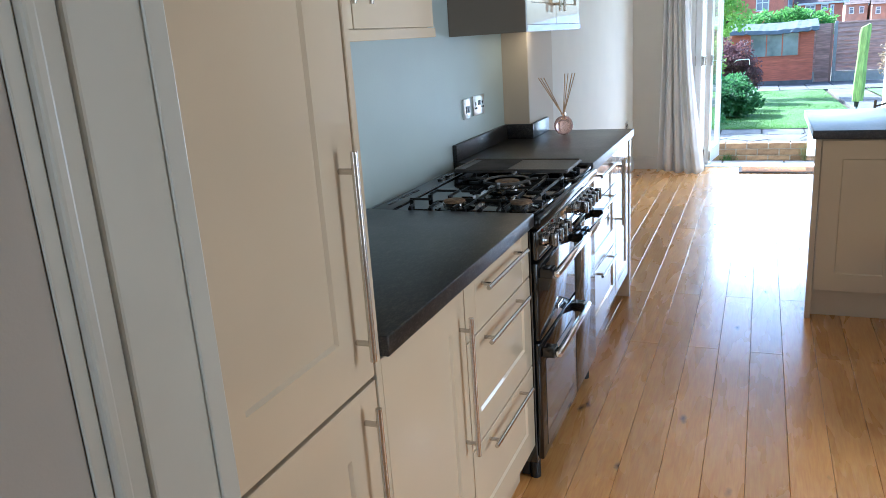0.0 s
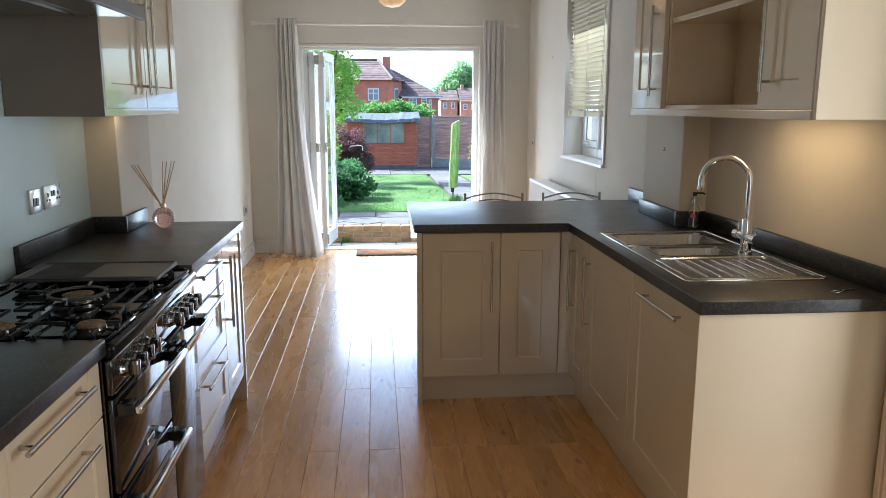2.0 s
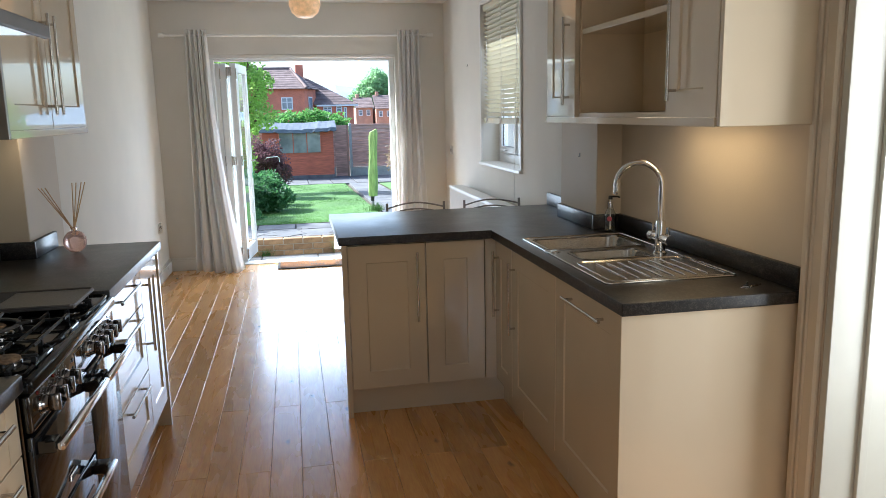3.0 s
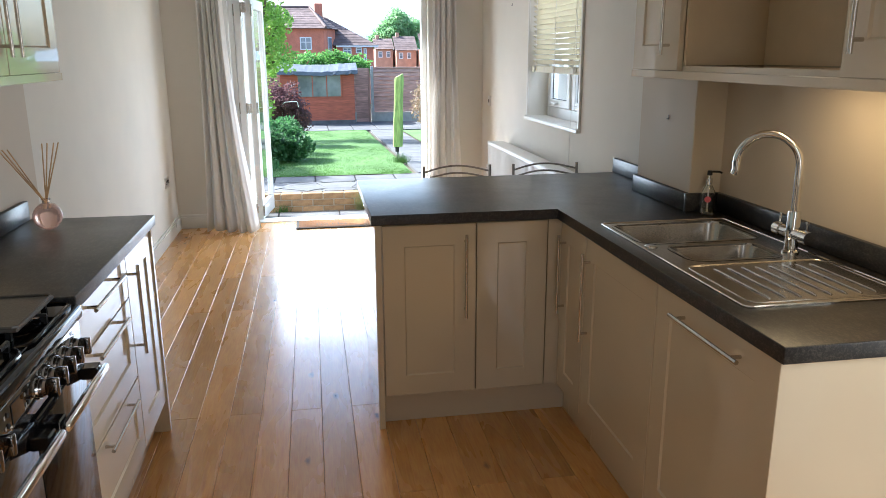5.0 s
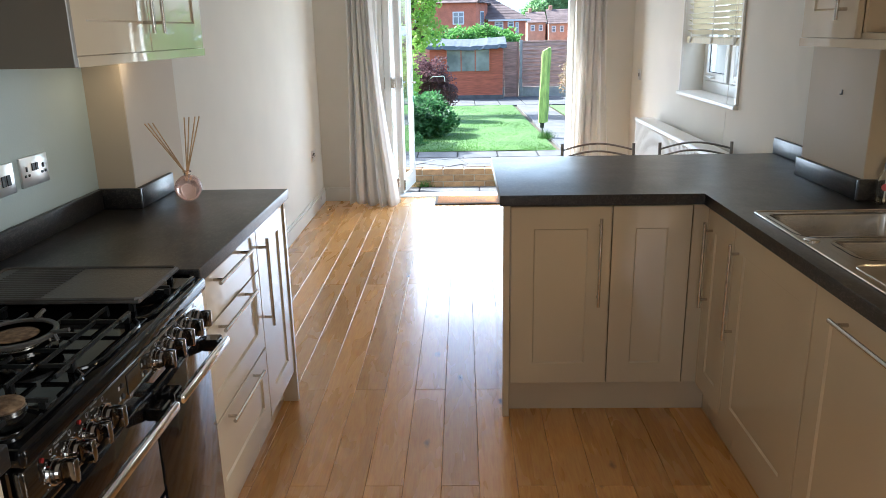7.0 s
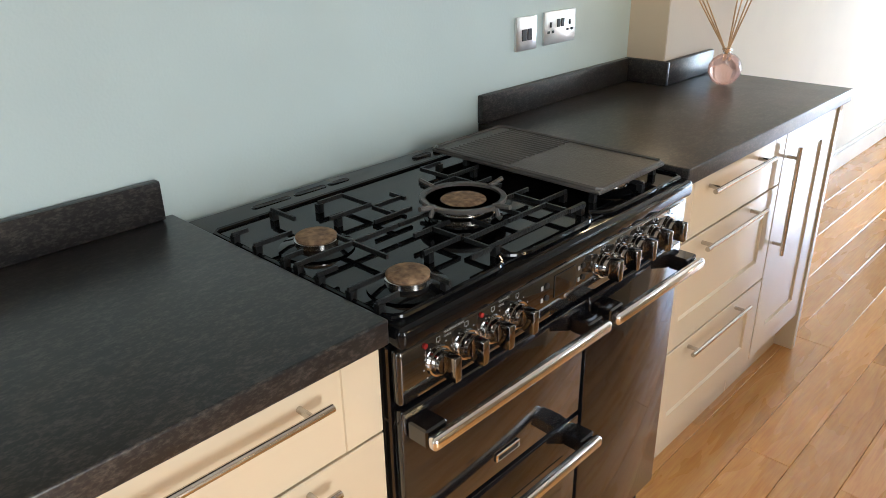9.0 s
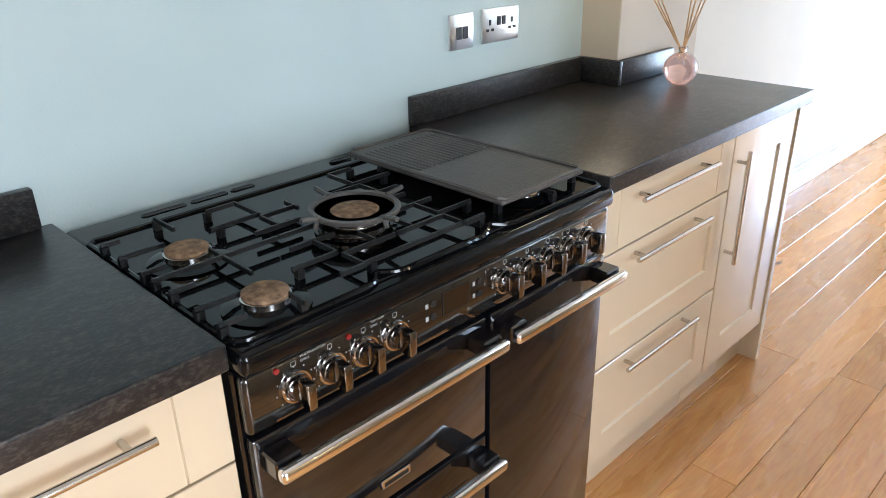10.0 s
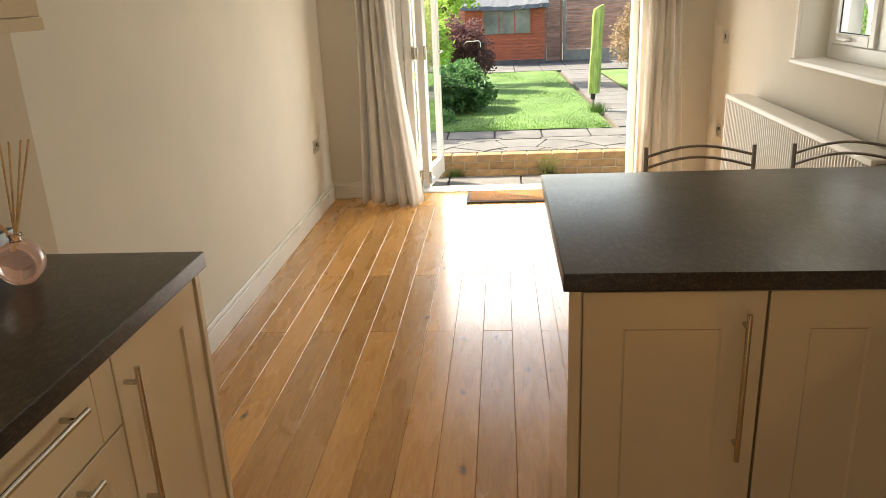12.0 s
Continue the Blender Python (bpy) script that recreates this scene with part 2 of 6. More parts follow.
def rod(bm, a, b, r, r2=None, n=12, caps=True):
    a, b = Vector(a), Vector(b)
    m = Matrix.Translation((a + b) / 2) @ (b - a).to_track_quat("Z", "Y").to_matrix().to_4x4()
    return bmesh.ops.create_cone(bm, cap_ends=caps, segments=n, radius1=r, radius2=r if r2 is None else r2, depth=(b - a).length, matrix=m)["verts"]


def tube(bm, pts, r, n=10, closed=False):
    """A round bar swept along points."""
    pts = [Vector(p) for p in pts]
    rings, up = [], None
    for i, p in enumerate(pts):
        a = pts[i - 1] if i or closed else p
        c = pts[(i + 1) % len(pts)] if i < len(pts) - 1 or closed else p
        d = (c - a).normalized()
        if up is None:
            up = d.orthogonal().normalized()
        up = (up - d * up.dot(d)).normalized()
        side = d.cross(up)
        rr = r[i] if isinstance(r, (list, tuple)) else r
        rings.append([bm.verts.new(p + (up * math.cos(t) + side * math.sin(t)) * rr) for t in (2 * math.pi * k / n for k in range(n))])
    pairs = list(zip(rings, rings[1:])) + ([(rings[-1], rings[0])] if closed else [])
    for p, q in pairs:
        for k in range(n):
            bm.faces.new((p[k], p[(k + 1) % n], q[(k + 1) % n], q[k]))
    if not closed:
        bm.faces.new(rings[0][::-1])
        bm.faces.new(rings[-1])


def lathe(bm, at, profile, n=24):
    """A turned body: profile of (radius, height) about a vertical axis."""
    at = Vector(at)
    rings = [[bm.verts.new(at + Vector((r * math.cos(t), r * math.sin(t), h))) for t in (2 * math.pi * k / n for k in range(n))] for r, h in profile]
    for p, q in zip(rings, rings[1:]):
        for k in range(n):
            bm.faces.new((p[k], p[(k + 1) % n], q[(k + 1) % n], q[k]))
    bm.faces.new(rings[0][::-1])
    bm.faces.new(rings[-1])


def prism(bm, outline, z0, z1):
    lo = [bm.verts.new((x, y, z0)) for x, y in outline]
    hi = [bm.verts.new((x, y, z1)) for x, y in outline]
    n = len(outline)
    bm.faces.new(lo[::-1])
    bm.faces.new(hi)
    for k in range(n):
        bm.faces.new((lo[k], lo[(k + 1) % n], hi[(k + 1) % n], hi[k]))


def mesh_of(bm, name, material, smooth=False):
    bmesh.ops.recalc_face_normals(bm, faces=bm.faces)
    me = bpy.data.meshes.new(name)
    bm.to_mesh(me)
    bm.free()
    me.materials.append(material)
    if smooth:
        me.polygons.foreach_set("use_smooth", [True] * len(me.polygons))
        me.set_sharp_from_angle(angle=radians(40))
    return me


def part(name, bm, material, parent=None, label="", smooth=False):
    """One mesh, in world coordinates, under a thing or a part."""
    ob = new(name, mesh_of(bm, name, material, smooth))
    if parent:
        ob.parent = parent
        ob.matrix_parent_inverse = parent.matrix_basis.inverted()
    return tagged(ob, label)


def thing(name, at, label, category, group="", kind=""):
    ob = new(name)
    ob.matrix_basis = Matrix.Translation(at)
    ob.empty_display_size = 0.05
    return tagged(ob, label, category, group, kind)


def struct(name, bm, material, label="", category=""):
    return tagged(part(name, bm, material), label, category, kind="structure")


def cut_box(ob, lo, hi):
    """Takes a block out of a mesh and leaves one whole mesh."""
    cutter = new("cutter", mesh_of(boxes((lo, hi)), "cutter", ob.data.materials[0]))
    md = ob.modifiers.new("opening", "BOOLEAN")
    md.object, md.operation, md.solver = cutter, "DIFFERENCE", "EXACT"
    bpy.context.view_layer.update()
    fresh = bpy.data.meshes.new_from_object(ob.evaluated_get(bpy.context.evaluated_depsgraph_get()))
    ob.modifiers.clear()
    ob.data = fresh
    bpy.data.objects.remove(cutter)
    return ob


# ---- the room ----
XL, XR, YB, ZC = -1.18, 1.604, 8.174, 2.55      # left wall, right wall, garden wall, ceiling
Y0 = -2.0                                        # wall behind the walker
struct("wall_west", boxes(((XL - 0.25, 1.39, 0), (XL, 3.962, ZC))), M_GREEN, "duck-egg green painted kitchen wall behind the cooker", "wall")
struct("wall_west_dining", boxes(((XL - 0.25, 4.44, 0), (XL, YB, ZC))), M_WALL, "plain warm white painted plaster wall of the dining area", "wall")
struct("wall_pier_west", boxes(((XL - 0.25, 3.962, 0), (-1.047, 4.44, ZC)), bevel=0.003), M_BEIGE, "beige plaster pier where an old wall stood", "wall")
struct("wall_hall_west", boxes(((XL - 0.25, Y0, 0), (-0.6, 1.39, ZC))), M_HALL, "greige hall wall beside the tall cupboard", "wall")
cut_box(bpy.data.objects["wall_hall_west"], (XL, 0.775, -0.1), (-0.5, 1.5, 2.16))
struct("wall_east", boxes(((XR, 2.485, 0), (XR + 0.3, 3.944, ZC))), M_BEIGE, "beige painted wall behind the sink", "wall")
struct("wall_pier_east", boxes(((1.478, 3.944, 0), (XR + 0.3, 4.43, ZC)), bevel=0.003), M_BEIGE, "beige plaster pier beside the sink", "wall")
WY0, WY1, WZ0, WZ1 = 5.56, 6.63, 1.075, 2.32
struct("wall_east_dining", boxes(((XR, 4.43, 0), (XR + 0.3, YB, ZC))), M_WALL, "warm white painted wall with a blind-covered window", "wall")
cut_box(bpy.data.objects["wall_east_dining"], (XR - 0.1, WY0, WZ0), (XR + 0.4, WY1, WZ1))
struct("wall_hall_east", boxes(((XR, Y0, 0), (XR + 0.3, 2.485, ZC))), M_WALL, "warm white painted hall wall with a doorway", "wall")
cut_box(bpy.data.objects["wall_hall_east"], (XR - 0.1, 1.60, -0.1), (XR + 0.4, 2.6, 2.06))
# assumed passage, unseen: back wall, and two ends added to shut out daylight
struct("wall_side_passage", boxes(((XR + 0.9, 1.2, 0), (XR + 1.0, 2.9, ZC))), M_WALL)
struct("wall_side_south", boxes(((XR + 0.301, 1.1, 0), (XR + 0.999, 1.199, ZC))), M_WALL)
struct("wall_side_north", boxes(((XR + 0.301, 2.901, 0), (XR + 0.999, 3.0, ZC))), M_WALL)
DX0, DX1, DZ = -0.69, 1.105, 2.065
struct("wall_north", boxes(((XL - 0.25, YB, -0.3), (XR + 0.3, YB + 0.28, 5.2))), M_WALL, "warm white plaster wall round the garden door", "wall")
cut_box(bpy.data.objects["wall_north"], (DX0, YB - 0.1, -0.05), (DX1, YB + 0.4, DZ))
struct("wall_south", boxes(((XL - 0.25, Y0 - 0.2, 0), (XR + 0.3, Y0, ZC))), M_WALL)
# assumed opening, out of view, lets some sky in behind the hall lamp
cut_box(bpy.data.objects["wall_south"], (-0.53, Y0 - 0.3, 0.9), (0.13, Y0 + 0.1, 2.0))
struct("ceiling", boxes(((XL - 0.25, Y0 - 0.2, ZC), (XR + 1.0, YB, ZC + 0.2))), M_CEIL, "plain white ceiling", "ceiling")
subfloor = struct("floor", boxes(((XL - 0.25, Y0 - 0.2, -0.3), (XR + 1.0, YB + 0.12, -0.012))), mat("floor_bed", (0.25, 0.16, 0.08), 0.8), "warm oak plank floor with knots and bevelled seams", "floor")


def skirting(name, specs):
    bm = bmesh.new()
    for lo, hi, n in specs:
        box(bm, lo, (hi[0], hi[1], 0.105), 0.003)
        shrink = [(lo[k] + (0.006 if n[k] < 0 else 0), hi[k] - (0.006 if n[k] > 0 else 0)) for k in (0, 1)]
        box(bm, (shrink[0][0], shrink[1][0], 0.105), (shrink[0][1], shrink[1][1], 0.128), 0.004)
    return struct(name, bm, M_TRIM, "white painted moulded skirting board", "skirting")


skirting("baseboard", [((XL, 4.44, 0), (XL + 0.018, YB, 0), (1, 0))])
skirting("baseboard_north", [((XL + 0.018, YB - 0.018, 0), (DX0 - 0.07, YB, 0), (0, -1)), ((DX1 + 0.07, YB - 0.018, 0), (XR - 0.018, YB, 0), (0, -1))])
skirting("baseboard_east", [((XR - 0.018, 4.99, 0), (XR, YB, 0), (-1, 0))])
skirting("baseboard_hall", [((-0.6, Y0, 0), (-0.582, 0.76, 0), (1, 0)), ((XR - 0.018, Y0, 0), (XR, 1.5, 0), (-1, 0))])


def architrave_bars(axis, at, out, bars):
    """Moulded trim: a flat with a raised bead along the outer edge. bars: (y0, y1, z0, z1, bead side)."""
    bm = bmesh.new()
    for y0, y1, z0, z1, bead in bars:
        box(bm, (min(at, at + out * 0.014), y0, z0), (max(at, at + out * 0.014), y1, z1), 0.003)
        w = y1 - y0
        for k0, k1, h in ((0.0, 0.28, 0.024), (0.33, 0.46, 0.019), (0.86, 0.97, 0.018)):
            a, b = (y0 + w * k0, y0 + w * k1) if bead > 0 else (y1 - w * k1, y1 - w * k0)
            box(bm, (min(at, at + out * h), a, z0), (max(at, at + out * h), b, z1), 0.004)
    return bm


# trim of the side doorway and of the tall cupboard's opening
struct("trim", architrave_bars("x", XR, -1, [(2.492, 2.583, 0, 2.13, -1), (1.50, 1.59, 0, 2.13, 1)]), M_TRIMCREAM, "cream painted moulded architrave beside the sink units", "architrave")
bm = boxes(((-0.66, 0.842, 0), (-0.588, 0.978, 2.13)), ((-0.588, 0.94, 0), (-0.583, 0.972, 2.13)), ((-0.6, 0.812, 0), (-0.594, 0.8415, 2.13)), ((-0.6, 0.796, 0), (-0.584, 0.8115, 2.13)), ((-0.6, 0.775, 0), (-0.595, 0.7955, 2.13)), bevel=0.004, segments=2)
struct("trim_hall", bm, M_JAMB, "wide grey-white painted moulded architrave beside the tall cupboard", "architrave")
lining = tagged(new("door_lining"), "grey-white painted door lining with a stop bead", "door lining", kind="structure")
for nm, lo, hi in (("jamb", (XR, 2.455, 0), (XR + 0.27, 2.484, 2.06)), ("jamb", (XR, 1.601, 0), (XR + 0.27, 1.63, 2.06)), ("stop_bead", (XR + 0.12, 2.44, 0), (XR + 0.15, 2.455, 2.06))):
    part(nm, boxes((lo, hi), bevel=0.002), M_JAMB, lining)

# floor boards, laid along the room with staggered ends
PW, PL = 0.131, 2.14
plank_meshes = {}


def plank(x0, x1, y0, y1):
    w, l = round(x1 - x0, 3), round(y1 - y0, 3)
    me = plank_meshes.get((w, l))
    if me is None:
        g, b, t = 0.0004, 0.0016, 0.012
        bm = bmesh.new()
        lo = [bm.verts.new((x, y, -t)) for x, y in ((g, g), (w - g, g), (w - g, l - g), (g, l - g))]
        md = [bm.verts.new((x, y, -b)) for x, y in ((g, g), (w - g, g), (w - g, l - g), (g, l - g))]
        hi = [bm.verts.new((x, y, 0)) for x, y in ((g + b, g + b), (w - g - b, g + b), (w - g - b, l - g - b), (g + b, l - g - b))]
        bm.faces.new(hi)
        for p, q in ((lo, md), (md, hi)):
            for k in range(4):
                bm.faces.new((p[k], p[(k + 1) % 4], q[(k + 1) % 4], q[k]))
        me = plank_meshes[(w, l)] = mesh_of(bm, "plank", M_FLOOR)
    ob = new("plank", me)
    ob.location = (x0, y0, 0)
    ob.parent = subfloor


def lay_floor():
    k0 = int((XL + 0.762) / PW) - 1
    for k in range(k0, 19):
        x0 = max(XL, -0.762 + PW * k)
        x1 = min(XR, -0.762 + PW * (k + 1))
        if x1 - x0 < 0.02:
            continue
        y = (5.762 if k % 2 == 0 else 6.482) - PL * 4
        while y < YB + 0.1:
            a, b = max(y, Y0), min(y + PL, YB + 0.1 if DX0 < x0 and x1 < DX1 else YB)
            if b - a > 0.02:
                plank(x0, x1, a, b)
            y += PL


lay_floor()

# ---- kitchen units ----
class Face:
    """A front plane: u runs along it, z up, n outwards."""
    def __init__(self, origin, u, n):
        self.o, self.u, self.n = Vector(origin), Vector(u), Vector(n)

    def at(self, u, z, n):
        return self.o + self.u * u + self.n * n + Vector((0, 0, z))

    def box(self, bm, u0, u1, z0, z1, n0, n1, bevel=0.0015):
        a, b = self.at(u0, z0, n0), self.at(u1, z1, n1)
        box(bm, [min(p, q) for p, q in zip(a, b)], [max(p, q) for p, q in zip(a, b)], bevel)


def shaker(F, u0, u1, z0, z1, stile=0.085, rail=0.085, flat_rails=False):
    """A framed front 20 mm thick in one piece, its panel recessed; a shallow drawer has a groove at each stile alone."""
    bm = bmesh.new()
    g, e = 0.0015, 0.0015
    u0, u1, z0, z1 = u0 + g, u1 - g, z0 + g, z1 - g
    if flat_rails:
        a, b = u0 + stile, u1 - stile
        line = [(u0, 0), (u0, 0.0185), (u0 + e, 0.02), (a - 0.0015, 0.02), (a, 0.0165), (a + 0.0015, 0.0195), (b - 0.0015, 0.0195), (b, 0.0165), (b + 0.0015, 0.02), (u1 - e, 0.02), (u1, 0.0185), (u1, 0)]
        lo = [bm.verts.new(F.at(u, z0, n)) for u, n in line]
        hi = [bm.verts.new(F.at(u, z1, n)) for u, n in line]
        bm.faces.new(lo)
        bm.faces.new(hi[::-1])
        for k in range(len(line)):
            j = (k + 1) % len(line)
            bm.faces.new((lo[k], lo[j], hi[j], hi[k]))
        return bm
    rings = []
    for du, dz, n in ((0, 0, 0), (0, 0, 0.0185), (e, e, 0.02), (stile, rail, 0.02), (stile + 0.0055, rail + 0.0055, 0.0142)):
        rings.append([bm.verts.new(F.at(u, z, n)) for u, z in ((u0 + du, z0 + dz), (u1 - du, z0 + dz), (u1 - du, z1 - dz), (u0 + du, z1 - dz))])
    bm.faces.new(rings[0])
    bm.faces.new(rings[-1])
    for p, q in zip(rings, rings[1:]):
        for k in range(4):
            bm.faces.new((p[k], p[(k + 1) % 4], q[(k + 1) % 4], q[k]))
    return bm


def bar_handle(F, a, b, out=0.030, r=0.006):
    """A T-bar handle from a to b, each (u, z), standing off the front."""
    bm = bmesh.new()
    pa, pb = F.at(*a, 0.02 + out), F.at(*b, 0.02 + out)
    d = (pb - pa).normalized()
    rod(bm, pa, pb, r, n=14)
    for p in (pa + d * 0.032, pb - d * 0.032):
        rod(bm, p - F.n * out, p, r * 0.85, n=10)
    return bm


def front(name, F, u0, u1, z0, z1, unit, handle, **kw):
    ob = part(name, shaker(F, u0, u1, z0, z1, **kw), M_CREAM, unit)
    part("handle", bar_handle(F, *handle), M_STEEL, ob, "brushed steel bar handle", smooth=True)
    return ob


LEFT = Face((-0.623, 0, 0), (0, 1, 0), (1, 0, 0))
CR = "glossy cream shaker"


def base_unit(y0, y1, label, fronts, xb=XL, group="left base units"):
    u = thing("base_cabinet", (-0.9, (y0 + y1) / 2, 0), label, "cabinet", group)
    part("body", boxes(((xb + 0.02, y0, 0.14), (-0.625, y1, 0.87))), M_CREAM, u)
    part("plinth", boxes(((-0.675, y0, 0), (-0.66, y1, 0.138)), bevel=0.001), M_CREAM, u)
    for f in fronts:
        front(f[0], LEFT, *f[1], u, f[2], **(f[3] if len(f) > 3 else {}))
    return u


def drawers(y0, y1, h0, h1):
    return [("drawer", (y0, y1, 0.716, 0.864), ((h0, 0.829), (h1, 0.829)), {"flat_rails": True, "stile": 0.07}),
            ("drawer", (y0, y1, 0.424, 0.713), ((h0, 0.686), (h1, 0.686)), {"stile": 0.07, "rail": 0.075}),
            ("drawer", (y0, y1, 0.142, 0.421), ((h0, 0.397), (h1, 0.397)), {"stile": 0.07, "rail": 0.075})]


base_unit(1.408, 1.832, CR + " base cupboard with a tall bar handle", [("door", (1.408, 1.832, 0.142, 0.864), ((1.795, 0.445), (1.795, 0.80)))])
base_unit(1.835, 2.372, CR + " unit of three drawers beside the cooker", drawers(1.835, 2.372, 1.925, 2.262))
base_unit(3.243, 3.842, CR + " unit of three drawers under the worktop", drawers(3.243, 3.842, 3.36, 3.70))
base_unit(3.845, 4.236, CR + " end base cupboard with a bar handle", [("door", (3.845, 4.236, 0.142, 0.864), ((3.874, 0.495), (3.874, 0.818)))], xb=-1.04)
ep = thing("end_panel", (-0.82, 4.25, 0), "cream end panel closing the base units by the dining area", "panel")
part("panel", boxes(((-1.045, 4.239, 0), (-0.597, 4.262, 0.87)), bevel=0.0015), M_CREAM, ep)

# tall housing
tall = thing("tall_cabinet", (-0.9, 1.13, 0), "tall glossy cream fridge housing with two shaker doors", "cabinet")
part("body", boxes(((XL + 0.01, 0.868, 0.14), (-0.662, 1.384, 2.14))), M_CREAM, tall)
part("plinth", boxes(((-0.675, 0.917, 0), (-0.661, 1.384, 0.138))), M_CREAM, tall)
part("side_panel", boxes(((XL + 0.01, 1.386, 0), (-0.600, 1.404, 2.14)), bevel=0.0015), M_CREAM, tall)
part("filler", boxes(((-0.66, 0.868, 0.0), (-0.603, 0.914, 2.14)), bevel=0.0015), M_CREAM, tall)
front("door", LEFT, 0.917, 1.384, 0.841, 2.135, tall, ((1.332, 0.896), (1.332, 1.256)), stile=0.107, rail=0.102)
front("door", LEFT, 0.917, 1.384, 0.142, 0.836, tall, ((1.332, 0.447), (1.332, 0.807)), stile=0.107, rail=0.102)

# worktops
def worktop(name, outline, label, at):
    bm = bmesh.new()
    prism(bm, outline, 0.87, 0.91)
    bmesh.ops.bevel(bm, geom=[e for e in bm.edges], offset=0.004, segments=3, profile=0.6, affect="EDGES")
    w = thing(name, at, label, "worktop")
    part("slab", bm, M_TOP, w, smooth=True)
    return w


def upstand(w, lo, hi):
    bm = boxes((lo, hi), bevel=0.004, segments=2)
    part("upstand", bm, M_TOP, w, smooth=True)


wa = worktop("worktop", [(XL, 1.406), (-0.583, 1.406), (-0.583, 2.374), (XL, 2.374)], "black speckled laminate worktop with a low upstand beside the cooker", (-0.9, 1.9, 0.87))
upstand(wa, (XL + 0.001, 1.406, 0.9105), (XL + 0.021, 2.352, 0.985))
wb = worktop("worktop", [(XL, 3.237), (-0.583, 3.237), (-0.583, 4.281), (-1.045, 4.281), (-1.045, 3.96), (XL, 3.96)], "black laminate worktop with an upstand round the pier", (-0.9, 3.8, 0.87))
upstand(wb, (XL + 0.001, 3.234, 0.9105), (XL + 0.021, 3.9415, 0.985))
upstand(wb, (XL + 0.001, 3.943, 0.9105), (-1.025, 3.961, 0.985))
upstand(wb, (-1.046, 3.9625, 0.9105), (-1.026, 4.262, 0.985))

# sink run and peninsula
SINK = Face((1.038, 0, 0), (0, 1, 0), (-1, 0, 0))
PEN = Face((0, 4.128, 0), (1, 0, 0), (0, -1, 0))


def sink_unit(y0, y1, label, name, handle, **kw):
    u = thing(name, (1.3, (y0 + y1) / 2, 0), label, "cabinet" if name != "dishwasher" else "dishwasher", "sink base units")
    part("body", boxes(((1.04, y0, 0.14), (XR - 0.005, y1, 0.70))), M_CREAM, u)
    part("plinth", boxes(((1.075, y0, 0), (1.09, y1, 0.138)), bevel=0.001), M_CREAM, u)
    front("door", SINK, y0, y1, 0.142, 0.864, u, handle, **kw)


sink_unit(2.63, 3.228, CR + " integrated appliance front with a horizontal bar handle", "dishwasher", ((2.748, 0.811), (3.09, 0.811)))
sink_unit(3.231, 3.822, CR + " sink cupboard with a tall bar handle", "base_cabinet", ((3.775, 0.465), (3.775, 0.805)))
sink_unit(3.825, 4.09, CR + " narrow corner cupboard beside the peninsula", "base_cabinet", ((4.045, 0.483), (4.045, 0.812)), stile=0.07)
es = thing("end_panel", (1.3, 2.6, 0), "glossy cream end panel closing the sink run", "panel")
part("panel", boxes(((1.0, 2.603, 0), (XR - 0.004, 2.627, 0.87)), bevel=0.0015), M_CREAM, es)


def pen_unit(x0, x1, label, handle, **kw):
    u = thing("base_cabinet", ((x0 + x1) / 2, 4.4, 0), label, "cabinet", "peninsula base units")
    part("body", boxes(((x0, 4.13, 0.14), (x1, 4.69, 0.87))), M_CREAM, u)
    front("door", PEN, x0, x1, 0.142, 0.864, u, handle, **kw)


pen_unit(0.287, 0.664, CR + " peninsula cupboard with a tall bar handle", ((0.62, 0.475), (0.62, 0.822)))
u2 = thing("base_cabinet", (0.8, 4.4, 0), CR + " plain peninsula front meeting the corner", "cabinet", "peninsula base units")
part("body", boxes(((0.667, 4.13, 0.14), (1.05, 4.69, 0.87))), M_CREAM, u2)
part("plinth", boxes(((0.287, 4.165, 0), (1.074, 4.18, 0.138)), bevel=0.001), M_CREAM, u2)
part("plinth", boxes(((1.075, 4.0905, 0), (1.09, 4.18, 0.138)), bevel=0.001), M_CREAM, u2)
part("door", shaker(PEN, 0.667, 0.962, 0.142, 0.864), M_CREAM, u2)
part("corner_post", boxes(((0.965, 4.112, 0.142), (1.036, 4.129, 0.864)), ((1.02, 4.093, 0.142), (1.037, 4.111, 0.864)), bevel=0.001), M_CREAM, u2)
pe = thing("end_panel", (0.27, 4.4, 0), "cream end panel closing the peninsula down to the floor", "panel")
part("panel", boxes(((0.258, 4.098, 0), (0.284, 4.72, 0.87)), bevel=0.0015), M_CREAM, pe)
pb = thing("back_panel", (0.9, 4.71, 0), "cream back panel of the peninsula facing the dining area", "panel")
part("panel", boxes(((0.286, 4.695, 0), (XR - 0.02, 4.715, 0.87)), bevel=0.0015), M_CREAM, pb)

# the L-shaped top, open over the sink
SX0, SX1, SY0, SY1 = 1.052, 1.538, 2.832, 3.79
ws = thing("worktop", (1.2, 3.8, 0.87), "black stone-effect laminate worktop of the peninsula and sink run", "worktop")
bm = bmesh.new()
prism(bm, [(0.246, 4.092), (0.9965, 4.092), (0.9965, 2.592), (XR, 2.592), (XR, 3.944), (1.478, 3.944), (1.478, 4.43), (XR, 4.43), (XR, 4.975), (0.246, 4.975)], 0.87, 0.91)
bmesh.ops.bevel(bm, geom=[e for e in bm.edges], offset=0.004, segments=3, profile=0.6, affect="EDGES")
slab = part("slab", bm, M_TOP, ws, smooth=True)
cut_box(slab, (SX0 + 0.02, SY0 + 0.02, 0.8), (SX1 - 0.02, SY1 - 0.02, 0.95))
